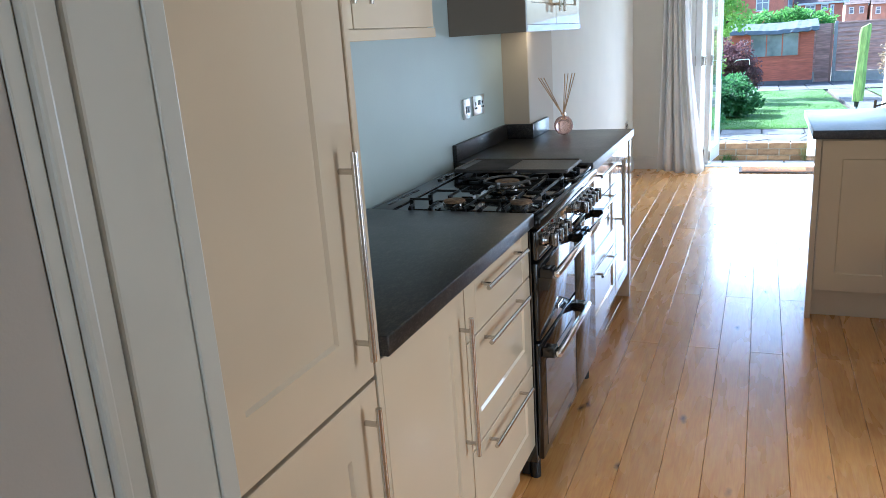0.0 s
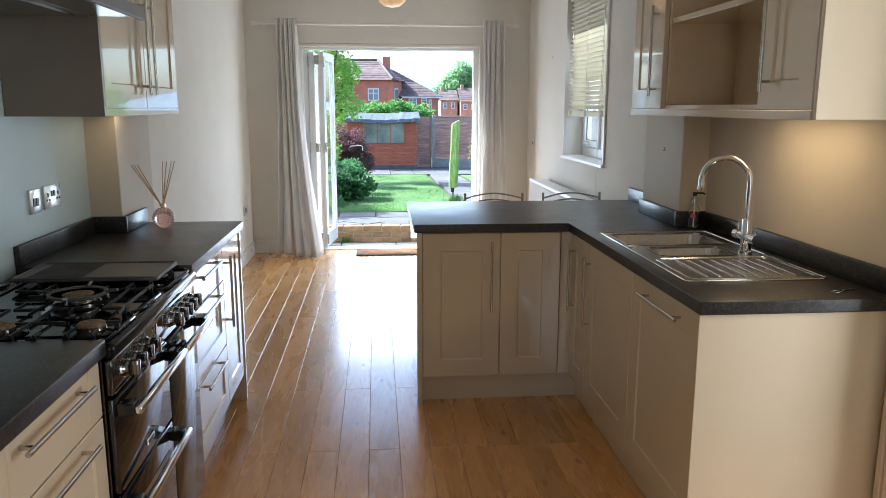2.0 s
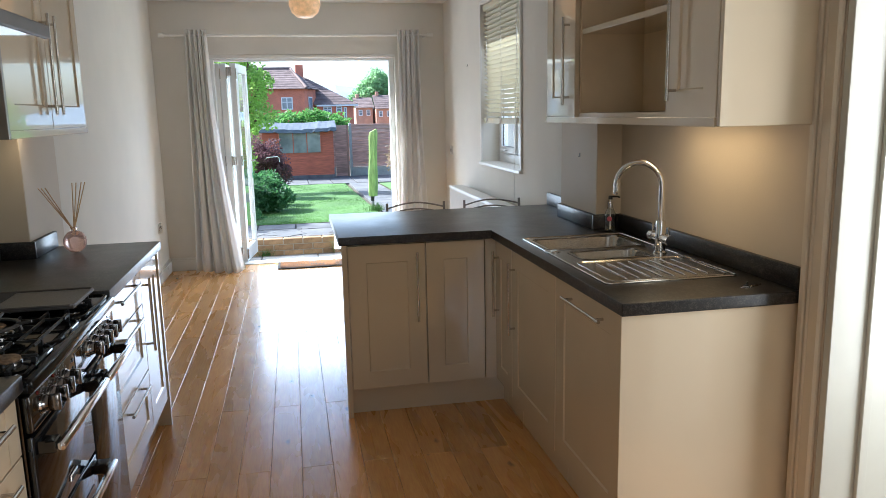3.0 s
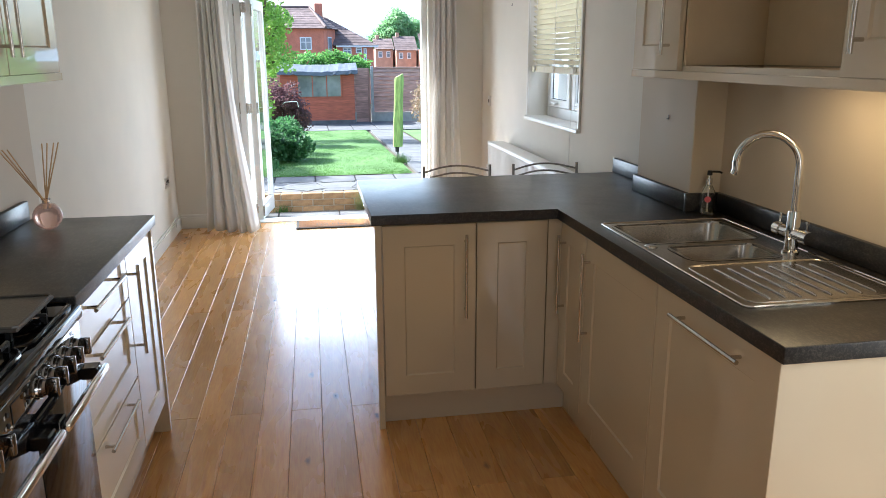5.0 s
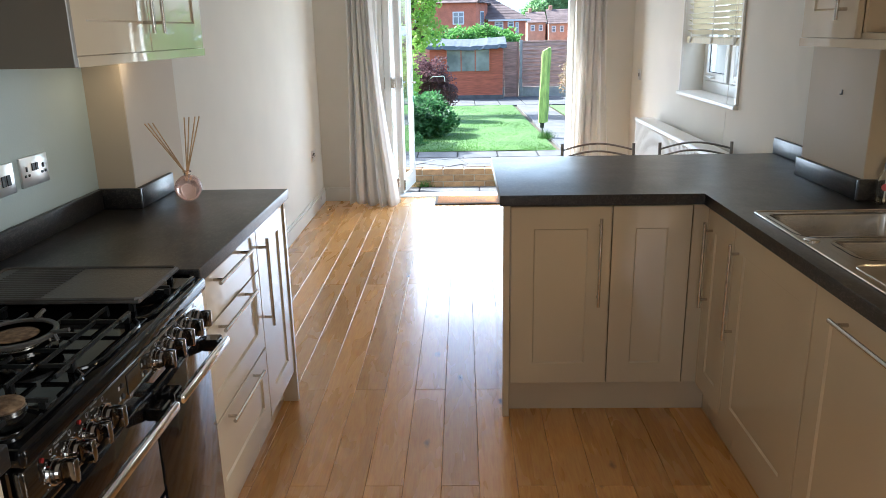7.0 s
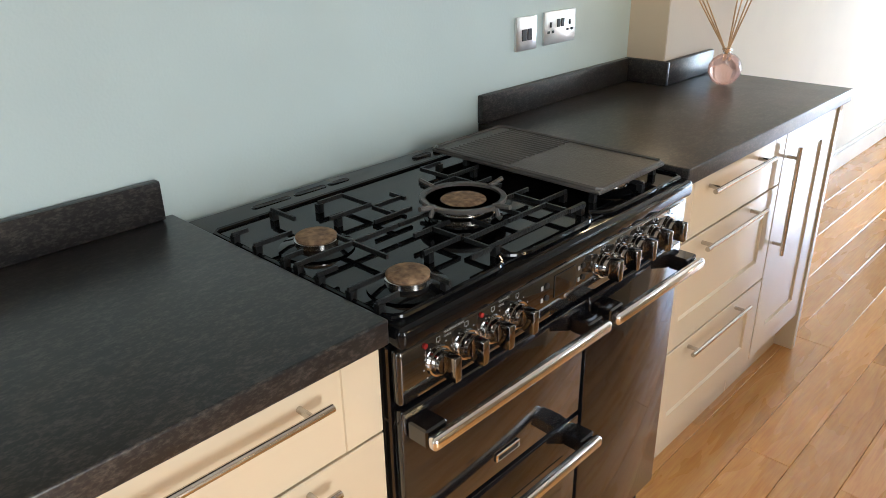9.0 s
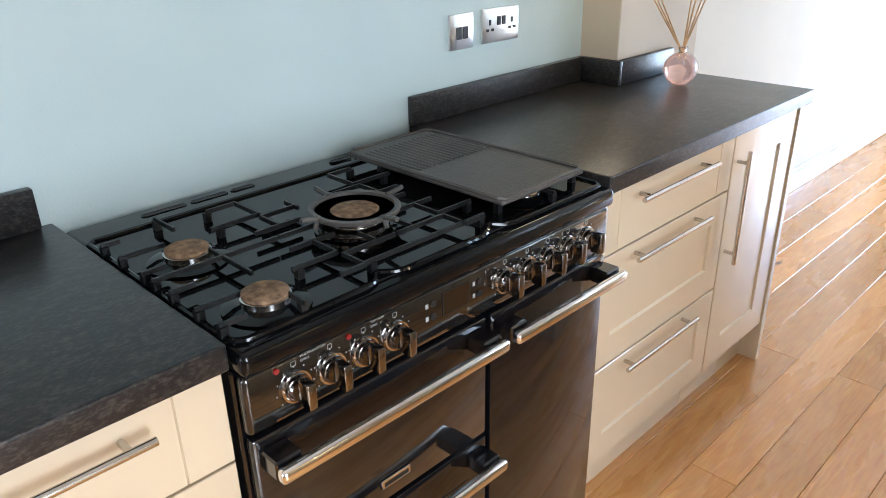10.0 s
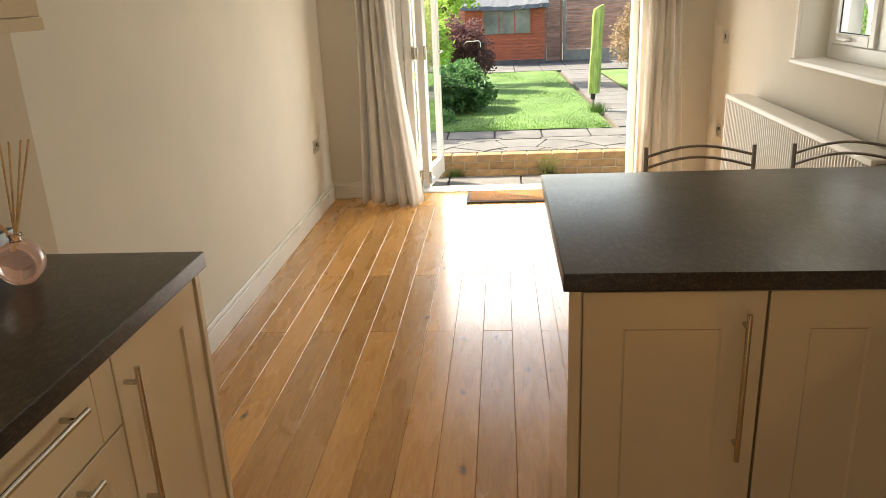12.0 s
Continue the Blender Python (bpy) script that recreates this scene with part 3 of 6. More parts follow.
upstand(ws, (XR - 0.021, 2.594, 0.9105), (XR - 0.001, 3.922, 0.985))
upstand(ws, (1.456, 3.9235, 0.9105), (XR - 0.001, 3.943, 0.985))
upstand(ws, (1.4565, 3.9445, 0.9105), (1.477, 4.43, 0.985))
upstand(ws, (XR - 0.021, 4.4315, 0.9105), (XR - 0.001, 4.973, 0.985))

# wall cabinets
def wall_unit(F, y0, y1, depth, label, doors, side=1, zb=1.452, zt=2.16):
    xf, xb = F.o.x, F.o.x - F.n.x * depth
    u = thing("wall_cabinet", ((xf + xb) / 2, (y0 + y1) / 2, zb), label, "cabinet", "wall units")
    lo, hi = min(xf, xb), max(xf, xb)
    t = 0.018
    for name, p, q in (("side_panel", (lo, y0, zb), (hi, y0 + t, zt)), ("side_panel", (lo, y1 - t, zb), (hi, y1, zt)), ("bottom_panel", (lo, y0 + t, zb), (hi, y1 - t, zb + t)),
                       ("top_panel", (lo, y0 + t, zt - t), (hi, y1 - t, zt)), ("back_panel", (xb if F.n.x > 0 else xb - 0.006, y0 + t, zb + t), (xb + 0.006 if F.n.x > 0 else xb, y1 - t, zt - t))):
        part(name, boxes((p, q)), M_CREAM, u)
    part("pelmet", boxes(((xf - 0.02 if F.n.x > 0 else xf - 0.024, y0, zb - 0.026), (xf + 0.024 if F.n.x > 0 else xf + 0.02, y1, zb - 0.0002)), bevel=0.0005), M_CREAM, u)
    for a, b, h in doors:
        front("door", F, a, b, zb, zt, u, ((h, zb + 0.055), (h, zb + 0.43)), stile=0.075, rail=0.085)
    return u


WL = Face((-0.872, 0, 0), (0, 1, 0), (1, 0, 0))
wall_unit(WL, 1.406, 2.35, 0.30, "glossy cream two-door wall cupboard beside the hood", [(1.406, 1.877, 1.837), (1.879, 2.35, 1.919)])
wl = wall_unit(WL, 3.293, 4.255, 0.17, "glossy cream two-door wall cupboard reflecting the garden", [(3.293, 3.772, 3.732), (3.774, 4.255, 3.814)])
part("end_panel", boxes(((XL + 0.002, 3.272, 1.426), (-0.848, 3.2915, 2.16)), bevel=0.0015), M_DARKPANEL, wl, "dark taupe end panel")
bridge = wall_unit(WL, 2.353, 3.27, 0.30, "cream bridging wall cupboard above the hood", [], zb=1.90)
part("door", shaker(WL, 2.353, 3.27, 1.90, 2.16, 0.075, 0.06), M_CREAM, bridge)
WR = Face((1.296, 0, 0), (0, 1, 0), (-1, 0, 0))
wr = wall_unit(WR, 2.592, 4.085, 0.30, "glossy cream wall cupboard with an open middle shelf", [(3.72, 4.085, 3.79), (2.592, 2.90, 2.835)])
part("shelf", boxes(((1.30, 2.92, 1.80), (1.59, 3.70, 1.822)), bevel=0.001), M_CREAM, wr)
for y in (2.902, 3.70):
    part("divider", boxes(((1.297, y, 1.471), (1.588, y + 0.018, 2.141))), M_CARCASS, wr)
part("lining", boxes(((1.585, 2.921, 1.472), (1.588, 3.699, 2.14))), M_CARCASS, wr, "tan back panel of the open shelf")
part("side_panel", boxes(((1.277, 2.572, 1.427), (XR - 0.004, 2.59, 2.162)), bevel=0.0015), M_CREAM, wr)

# hood under the bridging cupboard
hood = thing("extractor_hood", (-0.95, 2.82, 1.745), "slim visor cooker hood with a dark front rail", "extractor hood")
part("body", boxes(((XL + 0.002, 2.37, 1.755), (-0.87, 3.265, 1.895)), bevel=0.003), M_DARKGREY, hood)
part("visor", boxes(((-0.869, 2.37, 1.755), (-0.71, 3.265, 1.767)), bevel=0.002), M_SINK, hood, "brushed steel pull-out visor")
part("front_rail", boxes(((-0.709, 2.36, 1.743), (-0.69, 3.268, 1.785)), bevel=0.003), M_DARKGREY, hood, "dark grey front rail")
part("filter", boxes(((-1.12, 2.42, 1.749), (-0.90, 3.22, 1.7545))), M_SINK, hood)

# ---- the range cooker ----
def writing(body, size, m, name="lettering", parent=None, material=None):
    cu = bpy.data.curves.new(name, "FONT")
    cu.body, cu.size, cu.extrude = body, size, 0.0002
    tmp = new(name, cu)
    bpy.context.view_layer.update()
    me = bpy.data.meshes.new_from_object(tmp.evaluated_get(bpy.context.evaluated_depsgraph_get()))
    bpy.data.objects.remove(tmp)
    me.transform(m)
    me.materials.clear()
    me.materials.append(material)
    ob = new(name, me)
    if parent:
        ob.parent = parent
        ob.matrix_parent_inverse = parent.matrix_basis.inverted()
    return ob


M_PRINT = mat("white_print", (0.3, 0.3, 0.29), 0.6)
M_RED = mat("red_lens", (0.2, 0.015, 0.012), 0.2)
CY0, CY1, CX = 2.381, 3.232, -0.60
COOK = Face((CX, 0, 0), (0, 1, 0), (1, 0, 0))
cooker = thing("range_cooker", (-0.88, 2.8, 0), "glossy black range cooker with a gas hob and chrome handles", "cooker")
part("body", boxes(((XL + 0.012, CY0, 0.07), (CX, CY1, 0.853)), bevel=0.003), M_BLACK, cooker)
part("plinth", boxes(((-0.66, CY0 + 0.02, 0.012), (-0.635, CY1 - 0.02, 0.068))), M_RUBBER, cooker)
for x in (-1.1, -0.62):
    for y in (CY0 + 0.04, CY1 - 0.04):
        bm = bmesh.new()
        rod(bm, (x, y, 0), (x, y, 0.07), 0.018)
        part("foot", bm, M_RUBBER, cooker)
part("hob_top", boxes(((XL + 0.012, CY0, 0.855), (-0.566, CY1, 0.894)), bevel=0.012, segments=3), M_HOB, cooker, smooth=True)
panel = part("control_panel", boxes(((CX + 0.001, CY0 + 0.002, 0.757), (-0.577, CY1 - 0.002, 0.853)), bevel=0.009, segments=3), M_BLACKGLASS, cooker, smooth=True)
PX = -0.5765


def knob(y, z):
    base = bmesh.new()
    rod(base, (PX, y, z), (PX + 0.005, y, z), 0.0255, 0.0245, n=28)
    k = part("knob", base, M_CHROME, cooker, "chrome knob with a black chrome grip", smooth=True)
    hub = bmesh.new()
    rod(hub, (PX + 0.0052, y, z), (PX + 0.011, y, z), 0.0215, 0.0205, n=28)
    rod(hub, (PX + 0.011, y, z), (PX + 0.0165, y, z), 0.018, 0.0165, n=28)
    part("hub", hub, M_DARKCHROME, k, smooth=True)
    part("grip", boxes(((PX + 0.0165, y - 0.0075, z - 0.021), (PX + 0.042, y + 0.0075, z + 0.021)), bevel=0.003, segments=2), M_DARKCHROME, k, "black chrome grip", smooth=True)


FACE = Matrix(((0, 0, 1, 0), (1, 0, 0, 0), (0, 1, 0, 0), (0, 0, 0, 1)))
for k, y in enumerate((2.462, 2.524, 2.586, 2.648, 2.905, 2.967, 3.028, 3.09, 3.151)):
    knob(y, 0.806)
    if k in (0, 2):
        bm = bmesh.new()
        rod(bm, (PX - 0.002, y - 0.028, 0.843), (PX + 0.003, y - 0.028, 0.843), 0.0045)
        part("indicator_lamp", bm, M_RED, panel, "small red indicator lamp")
    sq = bmesh.new()
    for a, b, c, d in ((-0.004, 0.004, 0.838, 0.8386), (-0.004, 0.004, 0.8454, 0.846), (-0.004, -0.0034, 0.838, 0.846), (0.0034, 0.004, 0.838, 0.846)):
        box(sq, (PX, y + a, c), (PX + 0.0006, y + b, d))
    part("symbol", sq, M_PRINT, panel)
    ticks = bmesh.new()
    for i in range(9):
        t = radians(-130 + i * 32.5)
        cy, cz = y + 0.031 * math.sin(t), 0.806 + 0.031 * math.cos(t)
        box(ticks, (PX, cy - 0.001, cz - 0.001), (PX + 0.0006, cy + 0.001, cz + 0.001))
    part("dial_marks", ticks, M_PRINT, panel)
for body, y, z in (("MULTIFUNCTION", 2.474, 0.8465), ("OVEN", 2.474, 0.8395), ("TOP OVEN", 2.60, 0.8465), ("GRILL", 2.60, 0.8395)):
    writing(body, 0.0055, Matrix.Translation((PX + 0.0003, y, z)) @ FACE, "lettering", panel, M_PRINT)
part("display", boxes(((PX, 2.752, 0.797), (PX + 0.001, 2.815, 0.838))), M_BLACKGLASS, panel)
edge = bmesh.new()
for a, b, c, d in ((2.7515, 2.8155, 0.838, 0.839), (2.7515, 2.8155, 0.796, 0.797), (2.7515, 2.7525, 0.797, 0.838), (2.8145, 2.8155, 0.797, 0.838)):
    box(edge, (PX, a, c), (PX + 0.0012, b, d))
part("display_frame", edge, M_RUBBER, panel)
for y, z in ((2.73, 0.828), (2.73, 0.805), (2.84, 0.828), (2.84, 0.805)):
    bm = bmesh.new()
    rod(bm, (PX - 0.001, y, z), (PX + 0.002, y, z), 0.0055, n=16)
    part("button", bm, M_RUBBER, panel)
    box_bm = boxes(((PX, y - 0.017, z - 0.004), (PX + 0.0006, y - 0.011, z + 0.004)))
    part("symbol", box_bm, M_PRINT, panel)


def oven_door(y0, y1, z0, z1, glazed):
    d = part("oven_door", boxes(((CX + 0.001, y0, z0), (-0.578, y1, z1)), bevel=0.006, segments=2), M_BLACK, cooker, smooth=True)
    if glazed:
        part("glass_panel", boxes(((-0.5775, y0 + 0.05, z0 + 0.03), (-0.5765, y1 - 0.05, z1 - 0.075))), M_BLACKGLASS, d)
    zh = z1 - 0.032
    bar = bmesh.new()
    box(bar, (-0.535, y0 + 0.005, zh - 0.012), (-0.515, y1 - 0.005, zh + 0.012), 0.008, 3)
    h = part("handle", bar, M_CHROME, d, "polished chrome bar handle", smooth=True)
    for y in (y0 + 0.008, y1 - 0.052):
        part("bracket", boxes(((-0.578, y, zh - 0.016), (-0.5355, y + 0.044, zh + 0.016)), bevel=0.003), M_BLACK, d)
    return d


top_oven = oven_door(CY0 + 0.004, 2.862, 0.497, 0.75, False)
oven_door(CY0 + 0.004, 2.862, 0.085, 0.49, True)
oven_door(2.872, CY1 - 0.004, 0.085, 0.75, False)
part("badge", boxes(((-0.578, 2.60, 0.527), (-0.574, 2.665, 0.545)), bevel=0.0015), M_CHROME, top_oven, "small chrome maker's badge")
part("badge_bar", boxes(((-0.5745, 2.606, 0.532), (-0.5735, 2.659, 0.54))), M_RUBBER, top_oven)

# hob: well, burners, pan supports
well = part("hob_well", boxes(((-1.067, CY0 + 0.008, 0.8942), (-0.594, CY1 - 0.012, 0.898)), bevel=0.002), M_HOB, cooker)
rim = bmesh.new()
RIM = [(-1.067, 2.40), (-1.067, 3.205), (-1.055, 3.218), (-0.604, 3.218), (-0.590, 3.204), (-0.590, 2.95), (-0.597, 2.93), (-0.614, 2.915), (-0.616, 2.905), (-0.6, 2.888), (-0.592, 2.865),
       (-0.592, 2.70), (-0.6, 2.673), (-0.616, 2.655), (-0.614, 2.645), (-0.597, 2.63), (-0.590, 2.61), (-0.590, 2.408), (-0.598, 2.395), (-0.61, 2.388), (-1.055, 2.388)]
tube(rim, [(x, y, 0.8985) for x, y in RIM], 0.0055, 8, closed=True)
part("rim", rim, M_HOB, well, smooth=True)
for y0, y1 in ((2.512, 2.60), (2.612, 2.69), (2.70, 2.752), (2.95, 3.005), (3.02, 3.10)):
    ends = [(y1 - 0.006, 90), (y0 + 0.006, 270)]
    line = [(-1.128 + 0.0065 * math.cos(radians(a - 90 + s * 30)), y + 0.0065 * math.sin(radians(a - 90 + s * 30))) for y, a in ends for s in range(7)]
    frame_ = bmesh.new()
    tube(frame_, [(x, y, 0.8942) for x, y in line], 0.0014, 6, closed=True)
    rim_ = part("vent_slot", frame_, M_BLACK, cooker, smooth=True)
    hole = bmesh.new()
    prism(hole, line, 0.8938, 0.8944)
    part("opening", hole, M_GASKET, rim_)


def burner(x, y, r, dz=0.0):
    ring = bmesh.new()
    lathe(ring, (x, y, 0.8982), [(r + 0.028, 0), (r + 0.03, 0.003), (r + 0.012, 0.007), (r + 0.004, 0.008), (r - 0.002, 0.011), (r - 0.006, 0.012)], 32)
    b = part("burner", ring, M_HOB, well, smooth=True)
    head = bmesh.new()
    lathe(head, (x, y, 0.9205 + dz), [(r - 0.002, -0.013), (r + 0.002, -0.010), (r + 0.003, 0.001), (r, 0.002)], 32)
    part("burner_ring", head, M_SINK, b, "aluminium flame ring", smooth=True)
    cap = bmesh.new()
    lathe(cap, (x, y, 0.9227 + dz), [(r, 0), (r, 0.004), (r - 0.003, 0.006), (r * 0.5, 0.007), (0.003, 0.0065)], 32)
    part("burner_cap", cap, M_BURNER, b, "rust-brown worn burner cap", smooth=True)


burner(-0.873, 2.474, 0.035, -0.005)
burner(-0.652, 2.477, 0.034, -0.005)
burner(-0.782, 2.744, 0.043, 0.006)
crown = bmesh.new()
lathe(crown, (-0.785, 2.742, 0.9), [(0.058, 0.0), (0.064, 0.004), (0.064, 0.012), (0.058, 0.0155), (0.05, 0.0155)], 36)
crown_ob = part("flame_crown", crown, M_SINK, well, "pale aluminium outer flame crown", smooth=True)
for k in range(24):
    t = 2 * math.pi * k / 24
    slot = bmesh.new()
    rod(slot, (-0.785 + 0.0625 * math.cos(t), 2.742 + 0.0625 * math.sin(t), 0.908), (-0.785 + 0.0645 * math.cos(t), 2.742 + 0.0645 * math.sin(t), 0.908), 0.0022, n=6)
    part("flame_port", slot, M_GASKET, crown_ob)
burner(-0.93, 3.06, 0.034, -0.012)
burner(-0.665, 3.06, 0.03, -0.012)

ZG0, ZG1 = 0.9135, 0.921


def bar(bm, a, b, w=0.0031):
    """A flat-topped pan-support bar between two points (x, y)."""
    a, b = Vector((*a, 0)), Vector((*b, 0))
    s = (b - a).normalized().cross(Vector((0, 0, 1))) * w
    lo = [bm.verts.new((p.x, p.y, ZG0)) for p in (a + s, b + s, b - s, a - s)]
    s = s * 0.7
    hi = [bm.verts.new((p.x, p.y, ZG1)) for p in (a + s, b + s, b - s, a - s)]
    bm.faces.new(lo[::-1])
    bm.faces.new(hi)
    for k in range(4):
        bm.faces.new((lo[k], lo[(k + 1) % 4], hi[(k + 1) % 4], hi[k]))


def leg(bm, x, y):
    box(bm, (x - 0.006, y - 0.006, 0.897), (x + 0.006, y + 0.006, ZG0 + 0.002))


def grate(bars, legs):
    first = bmesh.new()
    bar(first, *bars[0])
    whole = part("pan_support", first, M_IRON, cooker, "black cast iron pan support")
    for b in bars[1:]:
        bm = bmesh.new()
        bar(bm, *b)
        part("support_bar", bm, M_IRON, whole)
    for l in legs:
        bm = bmesh.new()
        leg(bm, *l)
        part("support_foot", bm, M_IRON, whole)


G0 = 2.384
LEFT_BARS = [(-0.990, 2.415), (-0.922, 2.459), (-0.843, 2.423), (-0.808, 2.600), (-0.754, 2.423), (-0.680, 2.461), (-0.618, 2.426)]
grate([((-1.042, 2.50), (-0.969, 2.50)), ((-0.874, 2.50), (-0.723, 2.50)), ((-0.648, 2.50), (-0.586, 2.50))] + [((x, G0), (x, y)) for x, y in LEFT_BARS],
      [(x, G0 + 0.005) for x, _ in LEFT_BARS] + [(-1.036, 2.50), (-0.596, 2.50)])


def both(bars):
    """Bars of the middle support and their mirror images across its middle."""
    return bars + [((xa, 2 * 2.744 - ya), (xb, 2 * 2.744 - yb)) for (xa, ya), (xb, yb) in bars]


grate([((-0.626, 2.634), (-0.626, 2.905))] + both([((-0.808, 2.604), (-0.808, 2.70)), ((-1.003, 2.578), (-1.003, 2.637)), ((-1.003, 2.637), (-0.92, 2.637)), ((-0.922, 2.543), (-0.922, 2.637)), ((-0.85, 2.585), (-0.85, 2.676)),
                                                   ((-0.908, 2.632), (-0.85, 2.632)), ((-0.908, 2.632), (-0.908, 2.702)), ((-0.938, 2.704), (-0.896, 2.704)), ((-0.753, 2.588), (-0.753, 2.675)), ((-0.753, 2.632), (-0.688, 2.632)),
                                                   ((-0.69, 2.548), (-0.69, 2.632)), ((-0.676, 2.632), (-0.676, 2.742)), ((-0.676, 2.634), (-0.622, 2.634)), ((-0.622, 2.586), (-0.622, 2.634)), ((-0.726, 2.704), (-0.676, 2.704))]),
      [(-1.003, 2.58), (-1.003, 2.908), (-0.626, 2.65), (-0.626, 2.895), (-0.922, 2.56), (-0.922, 2.93), (-0.69, 2.56), (-0.69, 2.93)])
grate([((-1.042, 3.075), (-0.60, 3.075)), ((-0.988, 2.975), (-0.988, 3.2)), ((-0.89, 3.11), (-0.89, 3.2)), ((-0.808, 2.97), (-0.808, 3.2)), ((-0.70, 3.11), (-0.70, 3.2)), ((-0.645, 2.96), (-0.645, 3.04)), ((-0.645, 3.11), (-0.645, 3.2))],
      [(-0.988, 3.19), (-0.808, 3.19), (-0.645, 3.19), (-0.988, 2.98), (-0.645, 2.965), (-0.606, 3.075)])
wok = bmesh.new()
lathe(wok, (-0.785, 2.746, 0.931), [(0.070, 0.002), (0.0705, 0.007), (0.079, 0.008), (0.081, 0.006), (0.080, 0.0), (0.071, 0.0), (0.070, 0.002)], 48)
for k in range(4):
    c, s = (1, 0, -1, 0)[k], (0, 1, 0, -1)[k]
    tube(wok, [(-0.785 + 0.074 * c, 2.746 + 0.074 * s, 0.937), (-0.785 + 0.112 * c, 2.746 + 0.112 * s, 0.943)], 0.0048, 6)
    tube(wok, [(-0.785 + 0.079 * c, 2.746 + 0.079 * s, 0.936), (-0.785 + 0.085 * c, 2.746 + 0.085 * s, 0.92)], 0.0045, 6)
part("wok_ring", wok, M_GRIDDLE, well, "cast iron wok ring", smooth=True)

# griddle plate lying on the supports
gr = thing("griddle_plate", (-0.84, 3.06, 0.9215), "dark cast iron griddle plate, half ridged, on the hob", "griddle")
GX0, GX1, GY0, GY1 = -1.064, -0.618, 2.947, 3.192
bm = boxes(((GX0, GY0, 0.9215), (GX1, GY1, 0.9315)), bevel=0.003)
part("plate", bm, M_GRIDDLE, gr)
lip = bmesh.new()
tube(lip, [(GX0 + 0.012, GY0 + 0.004, 0.932), (GX1 - 0.012, GY0 + 0.004, 0.932), (GX1 - 0.004, GY0 + 0.012, 0.932), (GX1 - 0.004, GY1 - 0.012, 0.932), (GX1 - 0.012, GY1 - 0.004, 0.932), (GX0 + 0.012, GY1 - 0.004, 0.932), (GX0 + 0.004, GY1 - 0.012, 0.932), (GX0 + 0.004, GY0 + 0.012, 0.932)], 0.0045, 6, closed=True)
part("lip", lip, M_GRIDDLE, gr, smooth=True)
for k in range(16):
    y = GY0 + 0.022 + k * 0.0138
    bm = bmesh.new()
    tube(bm, [(GX0 + 0.04, y, 0.9305), (-0.853, y, 0.931)], 0.0036, 6)
    part("ridge", bm, M_GRIDDLE, gr, smooth=True)

# ---- sink and small things on the worktops ----
def rounded(x0, y0, x1, y1, r, n=5):
    pts = []
    for cx, cy, a in ((x1 - r, y1 - r, 0), (x0 + r, y1 - r, 90), (x0 + r, y0 + r, 180), (x1 - r, y0 + r, 270)):
        for k in range(n + 1):
            t = radians(a + 90 * k / n)
            pts.append((cx + r * math.cos(t), cy + r * math.sin(t)))
    return pts


def basin(x0, y0, x1, y1, depth, top, r=0.06):
    """A pressed bowl: rim, walls, rounded floor."""
    bm = bmesh.new()
    rings = []
    for inset, z in ((-0.006, 0.0005), (0, -0.001), (0.004, -0.012), (0.010, -depth + 0.03), (0.022, -depth + 0.008), (0.05, -depth)):
        rings.append([bm.verts.new((x, y, top + z)) for x, y in rounded(x0 + inset, y0 + inset, x1 - inset, y1 - inset, max(0.012, r - inset * 0.6))])
    for p, q in zip(rings, rings[1:]):
        for k in range(len(p)):
            bm.faces.new((p[k], p[(k + 1) % len(p)], q[(k + 1) % len(p)], q[k]))
    bm.faces.new(rings[-1])
    return bm


sink = thing("kitchen_sink", (1.3, 3.3, 0.91), "stainless steel one-and-a-half bowl sink with a ribbed drainer", "sink")
deck = bmesh.new()
prism(deck, rounded(SX0, SY0, SX1, SY1, 0.02), 0.9085, 0.914)
deck_ob = part("deck", deck, M_SINK, sink, smooth=True)
B1, B2 = (1.075, 3.465, 1.50, 3.76), (1.13, 3.24, 1.435, 3.432)
cut_box(deck_ob, (B1[0] + 0.01, B1[1] + 0.01, 0.89), (B1[2] - 0.01, B1[3] - 0.01, 0.93))
cut_box(deck_ob, (B2[0] + 0.01, B2[1] + 0.01, 0.89), (B2[2] - 0.01, B2[3] - 0.01, 0.93))
part("bowl", basin(*B1, 0.2, 0.9145), M_SINK, sink, smooth=True)
part("half_bowl", basin(*B2, 0.13, 0.9145, 0.05), M_SINK, sink, smooth=True)
edge = bmesh.new()
tube(edge, [(x, y, 0.914) for x, y in rounded(SX0 + 0.004, SY0 + 0.004, SX1 - 0.004, SY1 - 0.004, 0.02)], 0.003, 6, closed=True)
part("rim", edge, M_CHROME, sink, smooth=True)
bead = bmesh.new()
tube(bead, [(x, y, 0.914) for x, y in rounded(1.085, 2.86, 1.515, 3.20, 0.03)], 0.0025, 6, closed=True)
part("drainer_rim", bead, M_SINK, sink, smooth=True)
for k in range(8):
    x = 1.15 + k * 0.043
    rib = bmesh.new()
    tube(rib, [(x, 2.885, 0.9135), (x, 2.90, 0.9155), (x, 3.14, 0.9155), (x, 3.155, 0.9135)], 0.0032, 6)
    part("drainer_rib", rib, M_SINK, sink, smooth=True)
bm = bmesh.new()
lathe(bm, (1.088, 3.435, 0.914), [(0.022, 0), (0.022, 0.003), (0.018, 0.005), (0.004, 0.005)], 20)
part("waste_control", bm, M_CHROME, sink, "small round chrome waste control", smooth=True)
